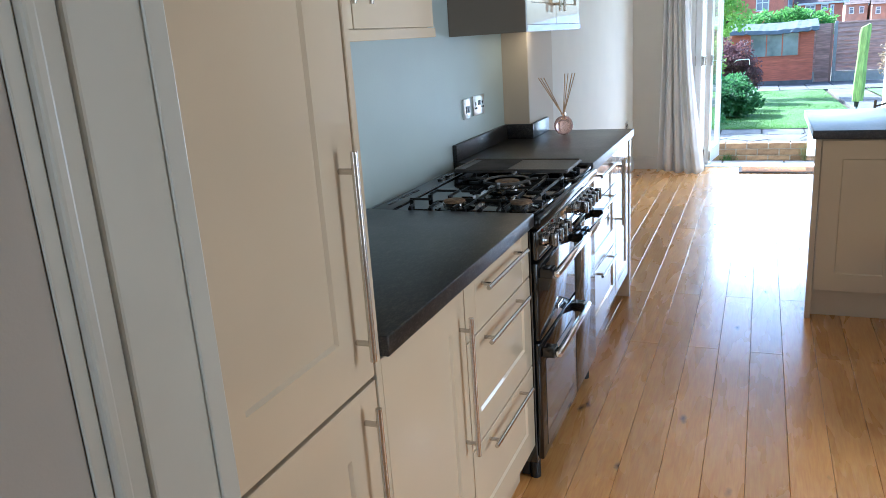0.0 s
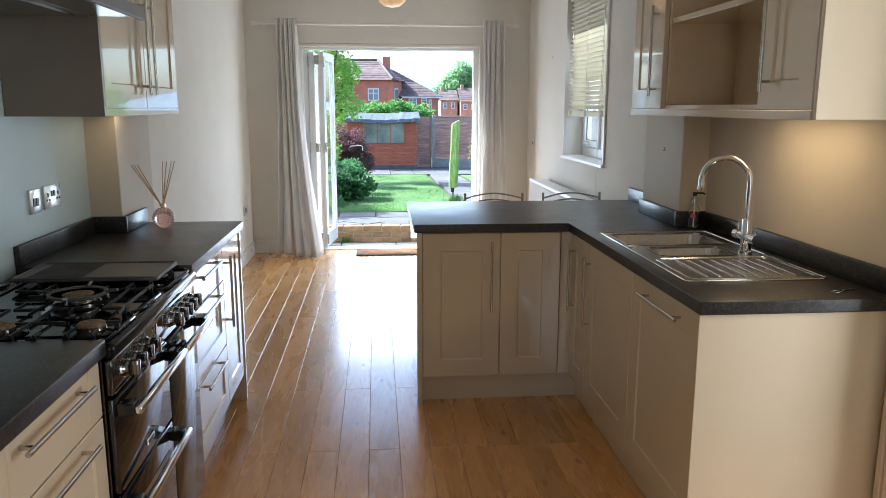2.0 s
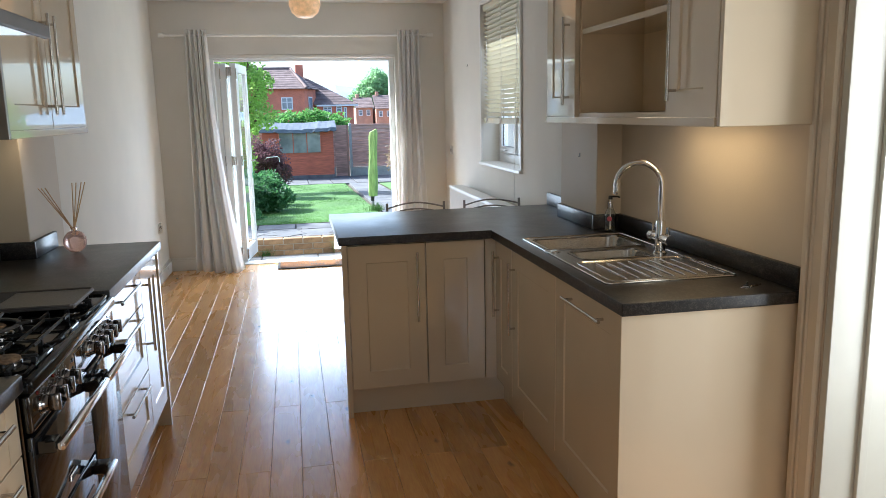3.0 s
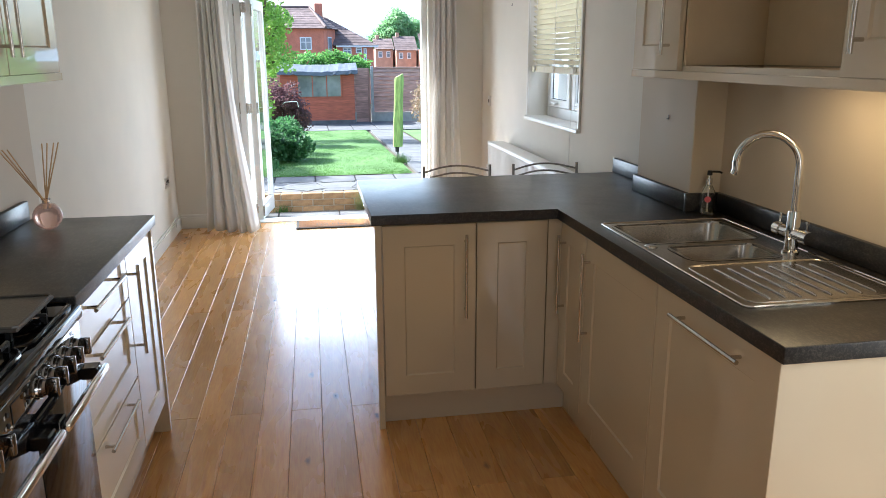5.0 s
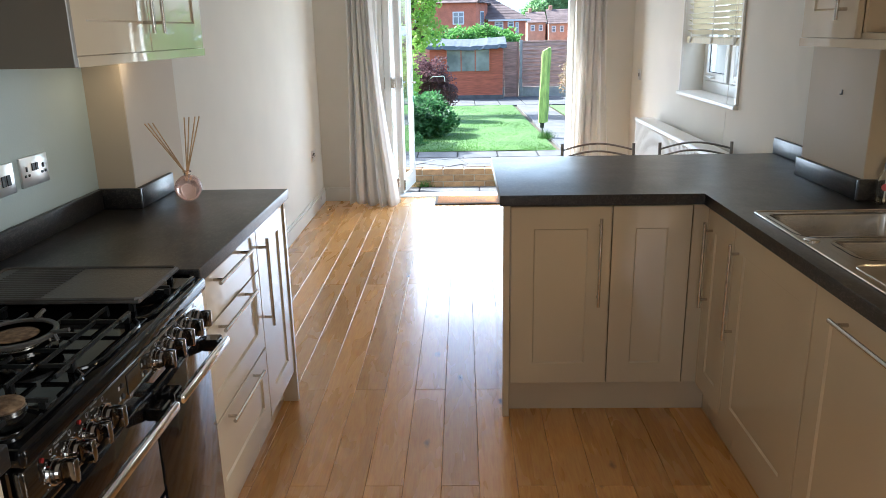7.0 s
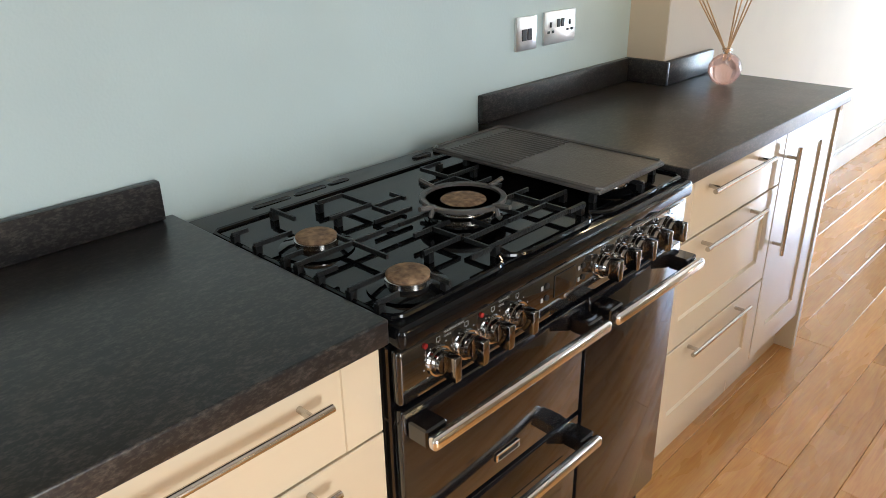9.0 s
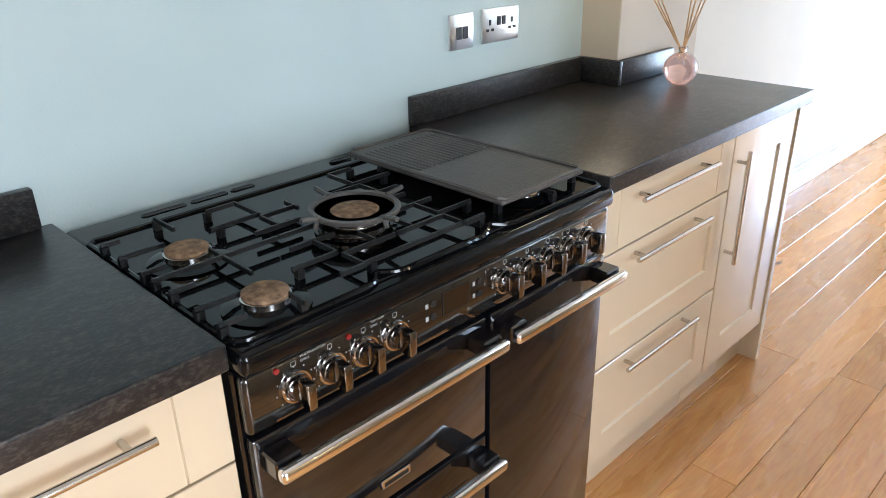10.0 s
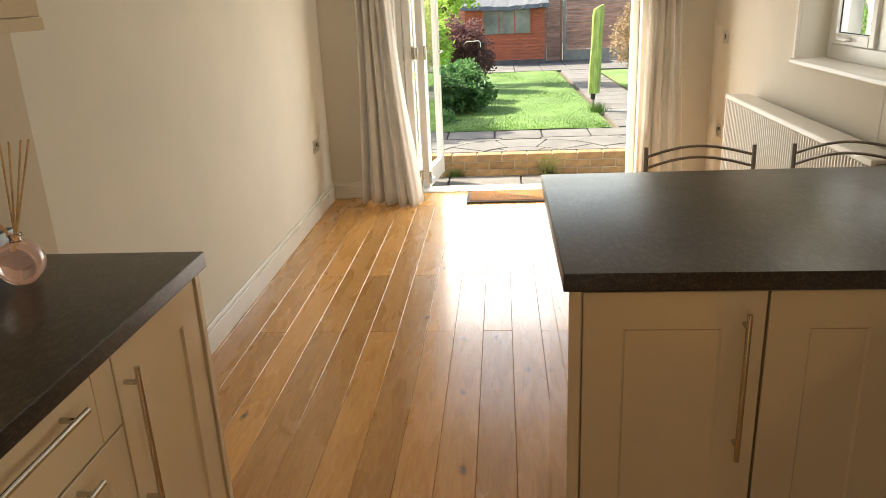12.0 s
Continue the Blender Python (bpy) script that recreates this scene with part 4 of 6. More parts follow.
for x, y, z in ((1.30, 3.61, 0.7155), (1.30, 3.335, 0.7855)):
    bm = bmesh.new()
    lathe(bm, (x, y, z), [(0.04, 0), (0.04, 0.002), (0.03, 0.003), (0.004, 0.001)], 20)
    part("strainer", bm, M_CHROME, sink, smooth=True)

TX, TY = 1.475, 3.285
tap = thing("mixer_tap", (TX, TY, 0.914), "chrome swan-neck mixer tap with two levers behind the sink", "tap")
bm = bmesh.new()
lathe(bm, (TX, TY, 0.914), [(0.026, 0), (0.026, 0.006), (0.0205, 0.010), (0.0195, 0.128), (0.0185, 0.131), (0.0135, 0.132)], 24)
part("base", bm, M_CHROME, tap, smooth=True)
neck = bmesh.new()
pts = [(0, 0, 1.04), (0, 0, 1.10), (0, 0, 1.15)]
for k in range(0, 17):
    t = math.pi * k / 16 * 1.06
    pts.append((-0.09 + 0.09 * math.cos(t), 0, 1.18 + 0.094 * math.sin(t)))
pts.append((-0.184, 0, 1.145))
ca, sa = math.cos(radians(-38)), math.sin(radians(-38))
tube(neck, [(TX + x * ca, TY + x * sa, z) for x, _, z in pts], 0.0118, 14)
part("spout", neck, M_CHROME, tap, smooth=True)
for s in (-1, 1):
    bm = bmesh.new()
    rod(bm, (TX, TY + s * 0.015, 0.976), (TX, TY + s * 0.05, 0.976), 0.017, n=20)
    rod(bm, (TX, TY + s * 0.0505, 0.976), (TX, TY + s * 0.082, 0.976), 0.0205, 0.0195, n=24)
    lv = part("valve", bm, M_CHROME, tap, smooth=True)
    bm = bmesh.new()
    rod(bm, (TX, TY + s * 0.066, 0.994), (TX, TY + s * 0.067, 1.027), 0.0036, 0.0042, n=10)
    part("lever", bm, M_CHROME, lv, smooth=True)

M_SOAP = glass("soap_glass", (0.93, 0.95, 0.96))
M_PINK = mat("pink_label", (0.6, 0.12, 0.14), 0.5)
soap = thing("soap_dispenser", (1.525, 3.885, 0.91), "clear glass soap dispenser with a black pump and pink label", "soap bottle")
SB, TO_EYE = (1.525, 3.885), (-0.5, -0.866)
bm = bmesh.new()
lathe(bm, (*SB, 0.9105), [(0.004, 0.0), (0.024, 0.0), (0.027, 0.006), (0.0265, 0.07), (0.024, 0.09), (0.016, 0.106), (0.0125, 0.114), (0.0105, 0.114), (0.014, 0.104), (0.022, 0.088), (0.0245, 0.07), (0.0248, 0.008), (0.004, 0.004)], 28)
part("bottle", bm, M_SOAP, soap, smooth=True).visible_shadow = False
bm = bmesh.new()
lathe(bm, (*SB, 0.9155), [(0.003, 0.0), (0.0236, 0.003), (0.0236, 0.02), (0.003, 0.0205)], 24)
part("soap", bm, glass("amber_soap", (0.95, 0.8, 0.5)), soap, "shallow amber soap", smooth=True).visible_shadow = False
bm = bmesh.new()
rod(bm, (SB[0] + TO_EYE[0] * 0.0268, SB[1] + TO_EYE[1] * 0.0268, 0.972), (SB[0] + TO_EYE[0] * 0.0274, SB[1] + TO_EYE[1] * 0.0274, 0.972), 0.012, n=20)
part("label", bm, M_PINK, soap)
bm = bmesh.new()
rod(bm, (*SB, 1.0248), (*SB, 1.05), 0.0125, n=18)
rod(bm, (*SB, 1.05), (*SB, 1.066), 0.005, n=10)
part("collar", bm, M_CHROME, soap, smooth=True)
bm = bmesh.new()
rod(bm, (*SB, 1.062), (*SB, 1.079), 0.01, 0.009, n=16)
tube(bm, [(SB[0], SB[1], 1.075), (SB[0] + 0.03, SB[1] - 0.017, 1.076), (SB[0] + 0.038, SB[1] - 0.022, 1.071)], 0.0042, 8)
part("pump", bm, M_RUBBER, soap, smooth=True)
bm = bmesh.new()
rod(bm, (*SB, 0.922), (*SB, 1.024), 0.0028, n=8)
part("dip_tube", bm, M_TRIM, soap)

keys = thing("door_keys", (1.465, 2.68, 0.9105), "small bunch of silver door keys on the worktop", "keys")
for ang, l in ((20, 0.05), (55, 0.045)):
    c, s = math.cos(radians(ang)), math.sin(radians(ang))
    bm = bmesh.new()
    rod(bm, (1.465 + 0.012 * c, 2.68 + 0.012 * s, 0.9108), (1.465 + 0.012 * c, 2.68 + 0.012 * s, 0.913), 0.011, n=14)
    tube(bm, [(1.465 + 0.02 * c, 2.68 + 0.02 * s, 0.912), (1.465 + (0.02 + l) * c, 2.68 + (0.02 + l) * s, 0.912)], 0.003, 6)
    part("key", bm, M_CHROME, keys, smooth=True)
bm = bmesh.new()
tube(bm, [(1.455 + 0.013 * math.cos(t), 2.673 + 0.013 * math.sin(t), 0.913) for t in (2 * math.pi * k / 16 for k in range(16))], 0.0012, 6, closed=True)
part("ring", bm, M_CHROME, keys, smooth=True)

# reed diffuser
M_OIL = glass("pink_oil", (0.97, 0.74, 0.67))
M_OIL.node_tree.nodes["Principled BSDF"].inputs["Transmission Weight"].default_value = 0.72
DX, DY = -0.905, 4.085
dif = thing("reed_diffuser", (DX, DY, 0.91), "round glass reed diffuser with pink oil and wooden sticks", "reed diffuser")
DAX = Matrix.Translation((DX, DY, 0.9105 + 0.0485)) @ Matrix.Rotation(radians(-78), 4, "Z") @ Matrix.Rotation(radians(90), 4, "Y")


def drum(r, h, e):
    """A flat round flask lying on its edge, its rim rounded by e."""
    bm = bmesh.new()
    lathe(bm, (0, 0, 0), [(r * 0.2, -h), (r - e, -h), (r - e * 0.3, -h + e * 0.35), (r, -h + e), (r, h - e), (r - e * 0.3, h - e * 0.35), (r - e, h), (r * 0.2, h)], 36)
    bm.transform(DAX)
    return bm


bottle = part("bottle", drum(0.048, 0.027, 0.012), glass("diffuser_glass", (0.99, 0.98, 0.98)), dif, "clear flat round glass bottle", smooth=True)
bottle.visible_shadow = False
part("oil", drum(0.0415, 0.0205, 0.008), M_OIL, dif, "pale pink scented oil", smooth=True).visible_shadow = False
bm = bmesh.new()
lathe(bm, (DX, DY, 1.004), [(0.004, 0.0), (0.0125, 0.001), (0.012, 0.012), (0.0155, 0.0135), (0.0155, 0.0185), (0.0095, 0.0195), (0.009, 0.004), (0.004, 0.003)], 20)
part("neck", bm, glass("neck_glass", (0.97, 0.9, 0.84)), dif, "clear glass neck", smooth=True).visible_shadow = False
M_REED = mat("reed_wood", (0.6, 0.4, 0.21), 0.7, vary=0.15, scale=40)
for dx, dy in ((-0.106, -0.067), (-0.096, -0.06), (-0.082, -0.054), (0.010, 0.008), (0.025, 0.015), (0.043, 0.028), (0.056, 0.034)):
    bm = bmesh.new()
    rod(bm, (DX - dx * 0.1, DY - dy * 0.1, 0.985), (DX + dx, DY + dy, 1.203 if dx < 0 else 1.215), 0.0023, n=6)
    part("reed", bm, M_REED, dif)


# sockets and switches
def plate(at, n, w, h, label, cat, holes):
    """A polished plate on a wall; n is the way it faces along x."""
    x, y, z = at
    p = thing("wall_socket" if cat == "socket" else "wall_switch", at, label, cat)
    part("plate", boxes(((min(x, x + n * 0.008), y - w / 2, z - h / 2), (max(x, x + n * 0.008), y + w / 2, z + h / 2)), bevel=0.0025, segments=2), M_PLATE, p, smooth=True)
    for a, b, c, d in holes:
        part("rocker" if d - c > 0.02 else "pin_hole", boxes(((min(x, x + n * 0.0105), y + a, z + c), (max(x, x + n * 0.0105), y + b, z + d))), M_RUBBER, p)
    return p


def pins(o):
    return [(o - 0.003, o + 0.003, 0.002, 0.016), (o - 0.014, o - 0.006, -0.014, -0.007), (o + 0.006, o + 0.014, -0.014, -0.007)]


DOUBLE = pins(-0.045) + pins(0.045) + [(-0.016, -0.004, 0.0, 0.022), (0.004, 0.016, 0.0, 0.022)]
plate((XL, 3.577, 1.12), 1, 0.148, 0.088, "polished chrome double socket on the green wall", "socket", DOUBLE)
plate((XL, 3.425, 1.118), 1, 0.088, 0.088, "polished chrome fused switch beside the double socket", "switch", [(-0.02, -0.003, -0.018, 0.012), (0.004, 0.021, -0.018, 0.012)])
plate((XL, 7.76, 0.49), 1, 0.148, 0.088, "brushed chrome socket low on the dining wall", "socket", DOUBLE)
plate((XR, 7.87, 1.115), -1, 0.088, 0.088, "chrome light switch by the garden door", "switch", [(-0.012, 0.012, -0.015, 0.015)])
plate((XR, 7.86, 0.50), -1, 0.148, 0.088, "chrome socket beside the radiator", "socket", DOUBLE)
for nm, at, n in (("picture_hook", (1.478, 4.16, 1.26), -1), ("picture_hook", (XR, 7.14, 1.885), -1)):
    hk = thing(nm, at, "small metal picture hook on the painted wall", "hook")
    part("hook", boxes(((at[0] - 0.003, at[1] - 0.003, at[2] - 0.009), (at[0], at[1] + 0.003, at[2] + 0.009)), ((at[0] - 0.009, at[1] - 0.0025, at[2] - 0.009), (at[0] - 0.003, at[1] + 0.0025, at[2] - 0.005))), M_DARKGREY, hk)

# under-cupboard light over the sink
ul = thing("cabinet_light", (1.42, 3.1, 1.44), "slim warm LED strip under the wall cupboard", "light")
part("diffuser", boxes(((1.41, 2.72, 1.4435), (1.43, 3.38, 1.4515))), mat("led_strip", (1, 0.85, 0.6), 0.5, emit=((1.0, 0.72, 0.4), 0.8)), ul)
lamp("strip_light", "AREA", look((1.42, 3.05, 1.441), (1.43, 3.05, 0.9)), 0.55, (1.0, 0.68, 0.32), 0.45, 0.02)
ul2 = thing("cabinet_light", (-1.10, 3.8, 1.44), "slim warm LED strip under the wall cupboard", "light")
part("diffuser", boxes(((-1.03, 3.75, 1.4435), (-1.005, 4.15, 1.4515))), mat("dim_led_strip", (0.9, 0.8, 0.6), 0.5, emit=((1.0, 0.72, 0.4), 0.12)), ul2)
lamp("strip_light", "AREA", look((-1.0, 3.85, 1.441), (-1.0, 3.86, 0.9)), 0.12, (1.0, 0.72, 0.4), 0.02, 0.3)

# pendant lamp over the dining area
pl = thing("pendant_lamp", (0.207, 6.5, ZC), "frosted amber glass globe pendant lamp, lit", "lamp")
bm = bmesh.new()
lathe(bm, (0.207, 6.5, 2.2), [(0.02, 0.0), (0.06, 0.008), (0.098, 0.04), (0.118, 0.095), (0.115, 0.135), (0.09, 0.185), (0.05, 0.215), (0.03, 0.22)], 28)
part("globe", bm, mat("amber_globe", (0.62, 0.4, 0.2), 0.35, vary=0.3, scale=22, emit=((1.0, 0.55, 0.24), 0.16)), pl, "glowing amber frosted globe", smooth=True)
bm = bmesh.new()
rod(bm, (0.207, 6.5, 2.42), (0.207, 6.5, 2.46), 0.025)
rod(bm, (0.207, 6.5, 2.46), (0.207, 6.5, ZC - 0.02), 0.004)
rod(bm, (0.207, 6.5, ZC - 0.02), (0.207, 6.5, ZC), 0.05)
part("cord", bm, M_TRIM, pl, smooth=True)

# ---- dining area ----
M_CURTAIN = mat("natural_linen", (0.85, 0.82, 0.775), 0.9, vary=0.05, scale=3, bump=0.3, bscale=400)
cn, cl = M_CURTAIN.node_tree.nodes, M_CURTAIN.node_tree.links
thin, blend = cn.new("ShaderNodeBsdfTranslucent"), cn.new("ShaderNodeMixShader")
thin.inputs[0].default_value, blend.inputs[0].default_value = (0.86, 0.83, 0.79, 1), 0.32
cl.new(cn["Principled BSDF"].outputs[0], blend.inputs[1])
cl.new(thin.outputs[0], blend.inputs[2])
cl.new(blend.outputs[0], cn["Material Output"].inputs[0])


def curtain(xt0, xt1, xb0, xb1, folds, seed, label):
    c = thing("curtain", ((xb0 + xb1) / 2, 8.05, 0), label, "curtain", "door curtains")
    rnd = random.Random(seed)
    ph = [rnd.uniform(0, 6.28) for _ in range(6)]
    bm = bmesh.new()
    nu, nv = 140, 40
    grid = []
    for j in range(nv + 1):
        v = j / nv
        z = 2.285 - v * 2.278
        row = []
        for i in range(nu + 1):
            u = i / nu
            k = v ** 2.2
            x0, x1 = xt0 + (xb0 - xt0) * k, xt1 + (xb1 - xt1) * k
            lean = folds * u + ph[0] + 0.1 * math.sin(3 * v + ph[1]) + 0.06 * math.sin(6 * u + 2 * v + ph[3])
            wob = 2 * abs(math.sin(math.pi * lean)) ** 0.8 - 1
            wob2 = math.sin(2 * math.pi * folds * 0.47 * u + ph[2] + v * 1.3)
            dep = (0.025 + 0.033 * v) * wob + 0.03 * v * wob2 + 0.008 * math.sin(2 * math.pi * folds * 2.3 * u + ph[4] + 4 * v)
            slump = 0.07 * max(0, v - 0.9) / 0.1 * math.sin(5 * u + ph[3])
            row.append(bm.verts.new((x0 + (x1 - x0) * u + 0.012 * v * math.sin(9 * u + ph[4]), 8.075 - dep - 0.05 * v - 0.07 * v ** 5 - slump * 0.5, max(0.006, z + 0.012 * v * math.sin(7 * u + ph[5])))))
        grid.append(row)
    for p, q in zip(grid, grid[1:]):
        for i in range(nu):
            bm.faces.new((p[i], p[i + 1], q[i + 1], q[i]))
    ob = part("drape", bm, M_CURTAIN, c, smooth=True)
    sd = ob.modifiers.new("cloth", "SOLIDIFY")
    sd.thickness = 0.003
    return c


curtain(-0.865, -0.665, -0.9, -0.455, 4.6, 3, "long natural linen curtain gathered beside the folded doors, reaching the floor")
curtain(1.12, 1.335, 1.06, 1.385, 4.2, 8, "long natural linen curtain drawn back beside the garden doorway")
pole = thing("curtain_pole", (0.19, 8.075, 2.235), "cream painted curtain pole with round ends", "curtain pole")
bm = bmesh.new()
rod(bm, (-1.05, 8.075, 2.235), (1.43, 8.075, 2.235), 0.0125, n=14)
part("rod", bm, M_TRIM, pole, smooth=True)
for x in (-1.07, 1.45):
    bm = bmesh.new()
    rod(bm, (x - 0.025, 8.075, 2.235), (x + 0.025, 8.075, 2.235), 0.02, n=16)
    part("finial", bm, M_TRIM, pole, smooth=True)
for x in (-0.99, 0.19, 1.40):
    bm = bmesh.new()
    rod(bm, (x, 8.06, 2.235), (x, YB, 2.235), 0.009, n=10)
    rod(bm, (x, YB - 0.008, 2.235), (x, YB, 2.235), 0.025, n=16)
    part("bracket", bm, M_TRIM, pole, smooth=True)

# garden door: frame and three folded leaves
FY0, FY1 = YB + 0.09, YB + 0.17
fr = tagged(new("door_1"), "white painted folding garden door frame, standing open", "door", kind="structure")
for lo, hi in (((DX0, FY0, 0.0), (DX0 + 0.05, FY1, DZ)), ((DX1 - 0.05, FY0, 0.0), (DX1, FY1, DZ)), ((DX0 + 0.05, FY0, DZ - 0.055), (DX1 - 0.05, FY1, DZ))):
    part("frame", boxes((lo, hi), bevel=0.004), M_UPVC, fr)
part("threshold", boxes(((DX0, YB + 0.10, -0.03), (DX1, YB + 0.27, 0.012)), bevel=0.005), M_UPVC, fr, "white weathered threshold")
part("casing", boxes(((DX0 - 0.0, YB + 0.003, DZ - 0.03), (DX1, YB + 0.09, DZ - 0.002)), bevel=0.002), M_TRIM, fr)


def leaf(a, b, width):
    """A glazed leaf from hinge edge a towards b (x, y)."""
    a, b = Vector((*a, 0)), Vector((*b, 0))
    d = (b - a).normalized()
    n = Vector((-d.y, d.x, 0))
    m = Matrix((( d.x, n.x, 0, a.x), (d.y, n.y, 0, a.y), (0, 0, 1, 0), (0, 0, 0, 1)))
    th, st, s2, z0, z1 = 0.056, 0.1, 0.062, 0.02, 2.0
    def piece(name, lo, hi, material, parent, bevel=0.003):
        bm = boxes((lo, hi), bevel=bevel)
        bm.transform(m)
        return part(name, bm, material, parent)
    l = piece("leaf", (0, -th / 2, z0), (st, th / 2, z1), M_UPVC, fr)
    piece("stile", (width - s2, -th / 2, z0), (width, th / 2, z1), M_UPVC, l)
    piece("rail", (st, -th / 2, z0), (width - s2, th / 2, z0 + 0.14), M_UPVC, l)
    piece("rail", (st, -th / 2, z1 - 0.085), (width - s2, th / 2, z1), M_UPVC, l)
    p = piece("pane", (st - 0.005, -0.006, z0 + 0.135), (width - s2 + 0.005, 0.006, z1 - 0.08), M_GLASS, l, 0)
    p.visible_shadow = False
    for z in (0.1, 1.05, 1.9):
        piece("hinge", (-0.012, -th / 2 - 0.008, z - 0.05), (0.03, -th / 2 - 0.0005, z + 0.05), M_SINK, l, 0.001)
    return l, m


leaf((-0.63, 8.37), (-0.615, 8.95), 0.565)
leaf((-0.569, 8.365), (-0.555, 8.95), 0.565)
for x in (-0.512,):
    for z in (0.13, 1.05, 1.92):
        part("hinge", boxes(((x - 0.026, 8.317, z - 0.042), (x + 0.026, 8.331, z + 0.042)), ((x - 0.007, 8.308, z - 0.045), (x + 0.007, 8.3165, z + 0.045)), bevel=0.003), M_SINK, fr, "steel folding hinge")
l3, m3 = leaf((-0.475, 8.36), (-0.395, 8.95), 0.565)
bm = bmesh.new()
tube(bm, [(0.52, -0.022, 1.02), (0.52, -0.06, 1.02), (0.43, -0.065, 1.02)], 0.008, 8)
bm.transform(m3)
part("lever_handle", bm, M_CHROME, l3, "chrome lever handle", smooth=True)
fob = boxes(((0.515, -0.034, 0.83), (0.535, -0.029, 0.89)), bevel=0.002)
rod(fob, (0.525, -0.0315, 0.89), (0.525, -0.0315, 1.0), 0.0012, n=6)
fob.transform(m3)
part("key_fob", fob, mat("green_fob", (0.1, 0.5, 0.32), 0.4), l3, "small green key fob")

# side window with a slatted blind
win = tagged(new("window_1"), "white casement window in a deep reveal", "window", kind="structure")
WXF = 1.745
for lo, hi in (((WXF, WY0, WZ0), (WXF + 0.07, WY0 + 0.055, WZ1)), ((WXF, WY1 - 0.055, WZ0), (WXF + 0.07, WY1, WZ1)), ((WXF, WY0 + 0.055, WZ0), (WXF + 0.07, WY1 - 0.055, WZ0 + 0.075)), ((WXF, WY0 + 0.055, WZ1 - 0.06), (WXF + 0.07, WY1 - 0.055, WZ1))):
    part("window_frame", boxes((lo, hi), bevel=0.004), M_UPVC, win)
part("mullion", boxes(((WXF, 6.06, WZ0 + 0.075), (WXF + 0.07, 6.12, WZ1 - 0.06)), bevel=0.004), M_UPVC, win)
for y0, y1 in ((WY0 + 0.058, 6.057), (6.123, WY1 - 0.058)):
    z0, z1 = WZ0 + 0.078, WZ1 - 0.063
    sash = part("sash", boxes(((WXF - 0.014, y0, z0), (WXF + 0.05, y0 + 0.05, z1)), bevel=0.004), M_UPVC, win)
    part("sash_rail", boxes(((WXF - 0.014, y1 - 0.05, z0), (WXF + 0.05, y1, z1)), bevel=0.004), M_UPVC, sash)
    part("sash_rail", boxes(((WXF - 0.014, y0 + 0.05, z0), (WXF + 0.05, y1 - 0.05, z0 + 0.05)), bevel=0.004), M_UPVC, sash)
    part("sash_rail", boxes(((WXF - 0.014, y0 + 0.05, z1 - 0.05), (WXF + 0.05, y1 - 0.05, z1)), bevel=0.004), M_UPVC, sash)
    p = part("pane", boxes(((WXF + 0.01, y0 + 0.045, z0 + 0.045), (WXF + 0.022, y1 - 0.045, z1 - 0.045))), M_GLASS, sash)
    p.visible_shadow = False
    part("gasket", boxes(((WXF + 0.004, y0 + 0.046, z0 + 0.046), (WXF + 0.009, y0 + 0.054, z1 - 0.046)), ((WXF + 0.004, y0 + 0.046, z0 + 0.046), (WXF + 0.009, y1 - 0.046, z0 + 0.054)), ((WXF + 0.004, y1 - 0.054, z0 + 0.046), (WXF + 0.009, y1 - 0.046, z1 - 0.046))), M_GASKET, sash)
    bm = bmesh.new()
    tube(bm, [(WXF - 0.014, (y0 + y1) / 2, z0 + 0.025), (WXF - 0.035, (y0 + y1) / 2, z0 + 0.025), (WXF - 0.04, (y0 + y1) / 2 + 0.09, z0 + 0.03)], 0.007, 8)
    part("latch", bm, M_UPVC, sash, smooth=True)
part("window_sill", boxes(((XR - 0.028, WY0 - 0.03, WZ0 - 0.022), (WXF, WY1 + 0.03, WZ0 + 0.004)), bevel=0.006, segments=2), M_TRIM, win)
for lo, hi in (((XR - 0.014, WY0 - 0.028, WZ0 + 0.004), (XR, WY0, WZ1 + 0.03)), ((XR - 0.014, WY1, WZ0 + 0.004), (XR, WY1 + 0.028, WZ1 + 0.03)), ((XR - 0.014, WY0, WZ1), (XR, WY1, WZ1 + 0.03))):
    part("trim", boxes((lo, hi), bevel=0.003), M_TRIM, win)
blind = thing("slatted_blind", (1.63, 6.1, WZ1), "cream wooden slatted blind half lowered over the window", "blind")
M_SLAT = mat("cream_slat", (0.72, 0.66, 0.48), 0.5, vary=0.05, scale=12, stretch=(1, 6, 1))
part("headrail", boxes(((1.612, WY0 + 0.01, WZ1 - 0.05), (1.66, WY1 - 0.01, WZ1 - 0.003)), bevel=0.003), M_SLAT, blind)
slat_me = None
zb0 = 1.425
for k in range(25):
    z = zb0 + 0.035 + k * 0.0335
    if slat_me is None:
        bm = bmesh.new()
        box(bm, (-0.022, WY0 + 0.014, -0.0014), (0.022, WY1 - 0.014, 0.0014), 0.0008)
        bm.transform(Matrix.Rotation(radians(38), 4, "Y"))
        slat_me = mesh_of(bm, "slat", M_SLAT)
    ob = new("slat", slat_me)
    ob.location = (1.636, 0, z)
    ob.parent = blind
    ob.matrix_parent_inverse = blind.matrix_basis.inverted()
part("bottom_rail", boxes(((1.613, WY0 + 0.012, zb0 - 0.035), (1.655, WY1 - 0.012, zb0 + 0.008)), bevel=0.008, segments=2), M_SLAT, blind)
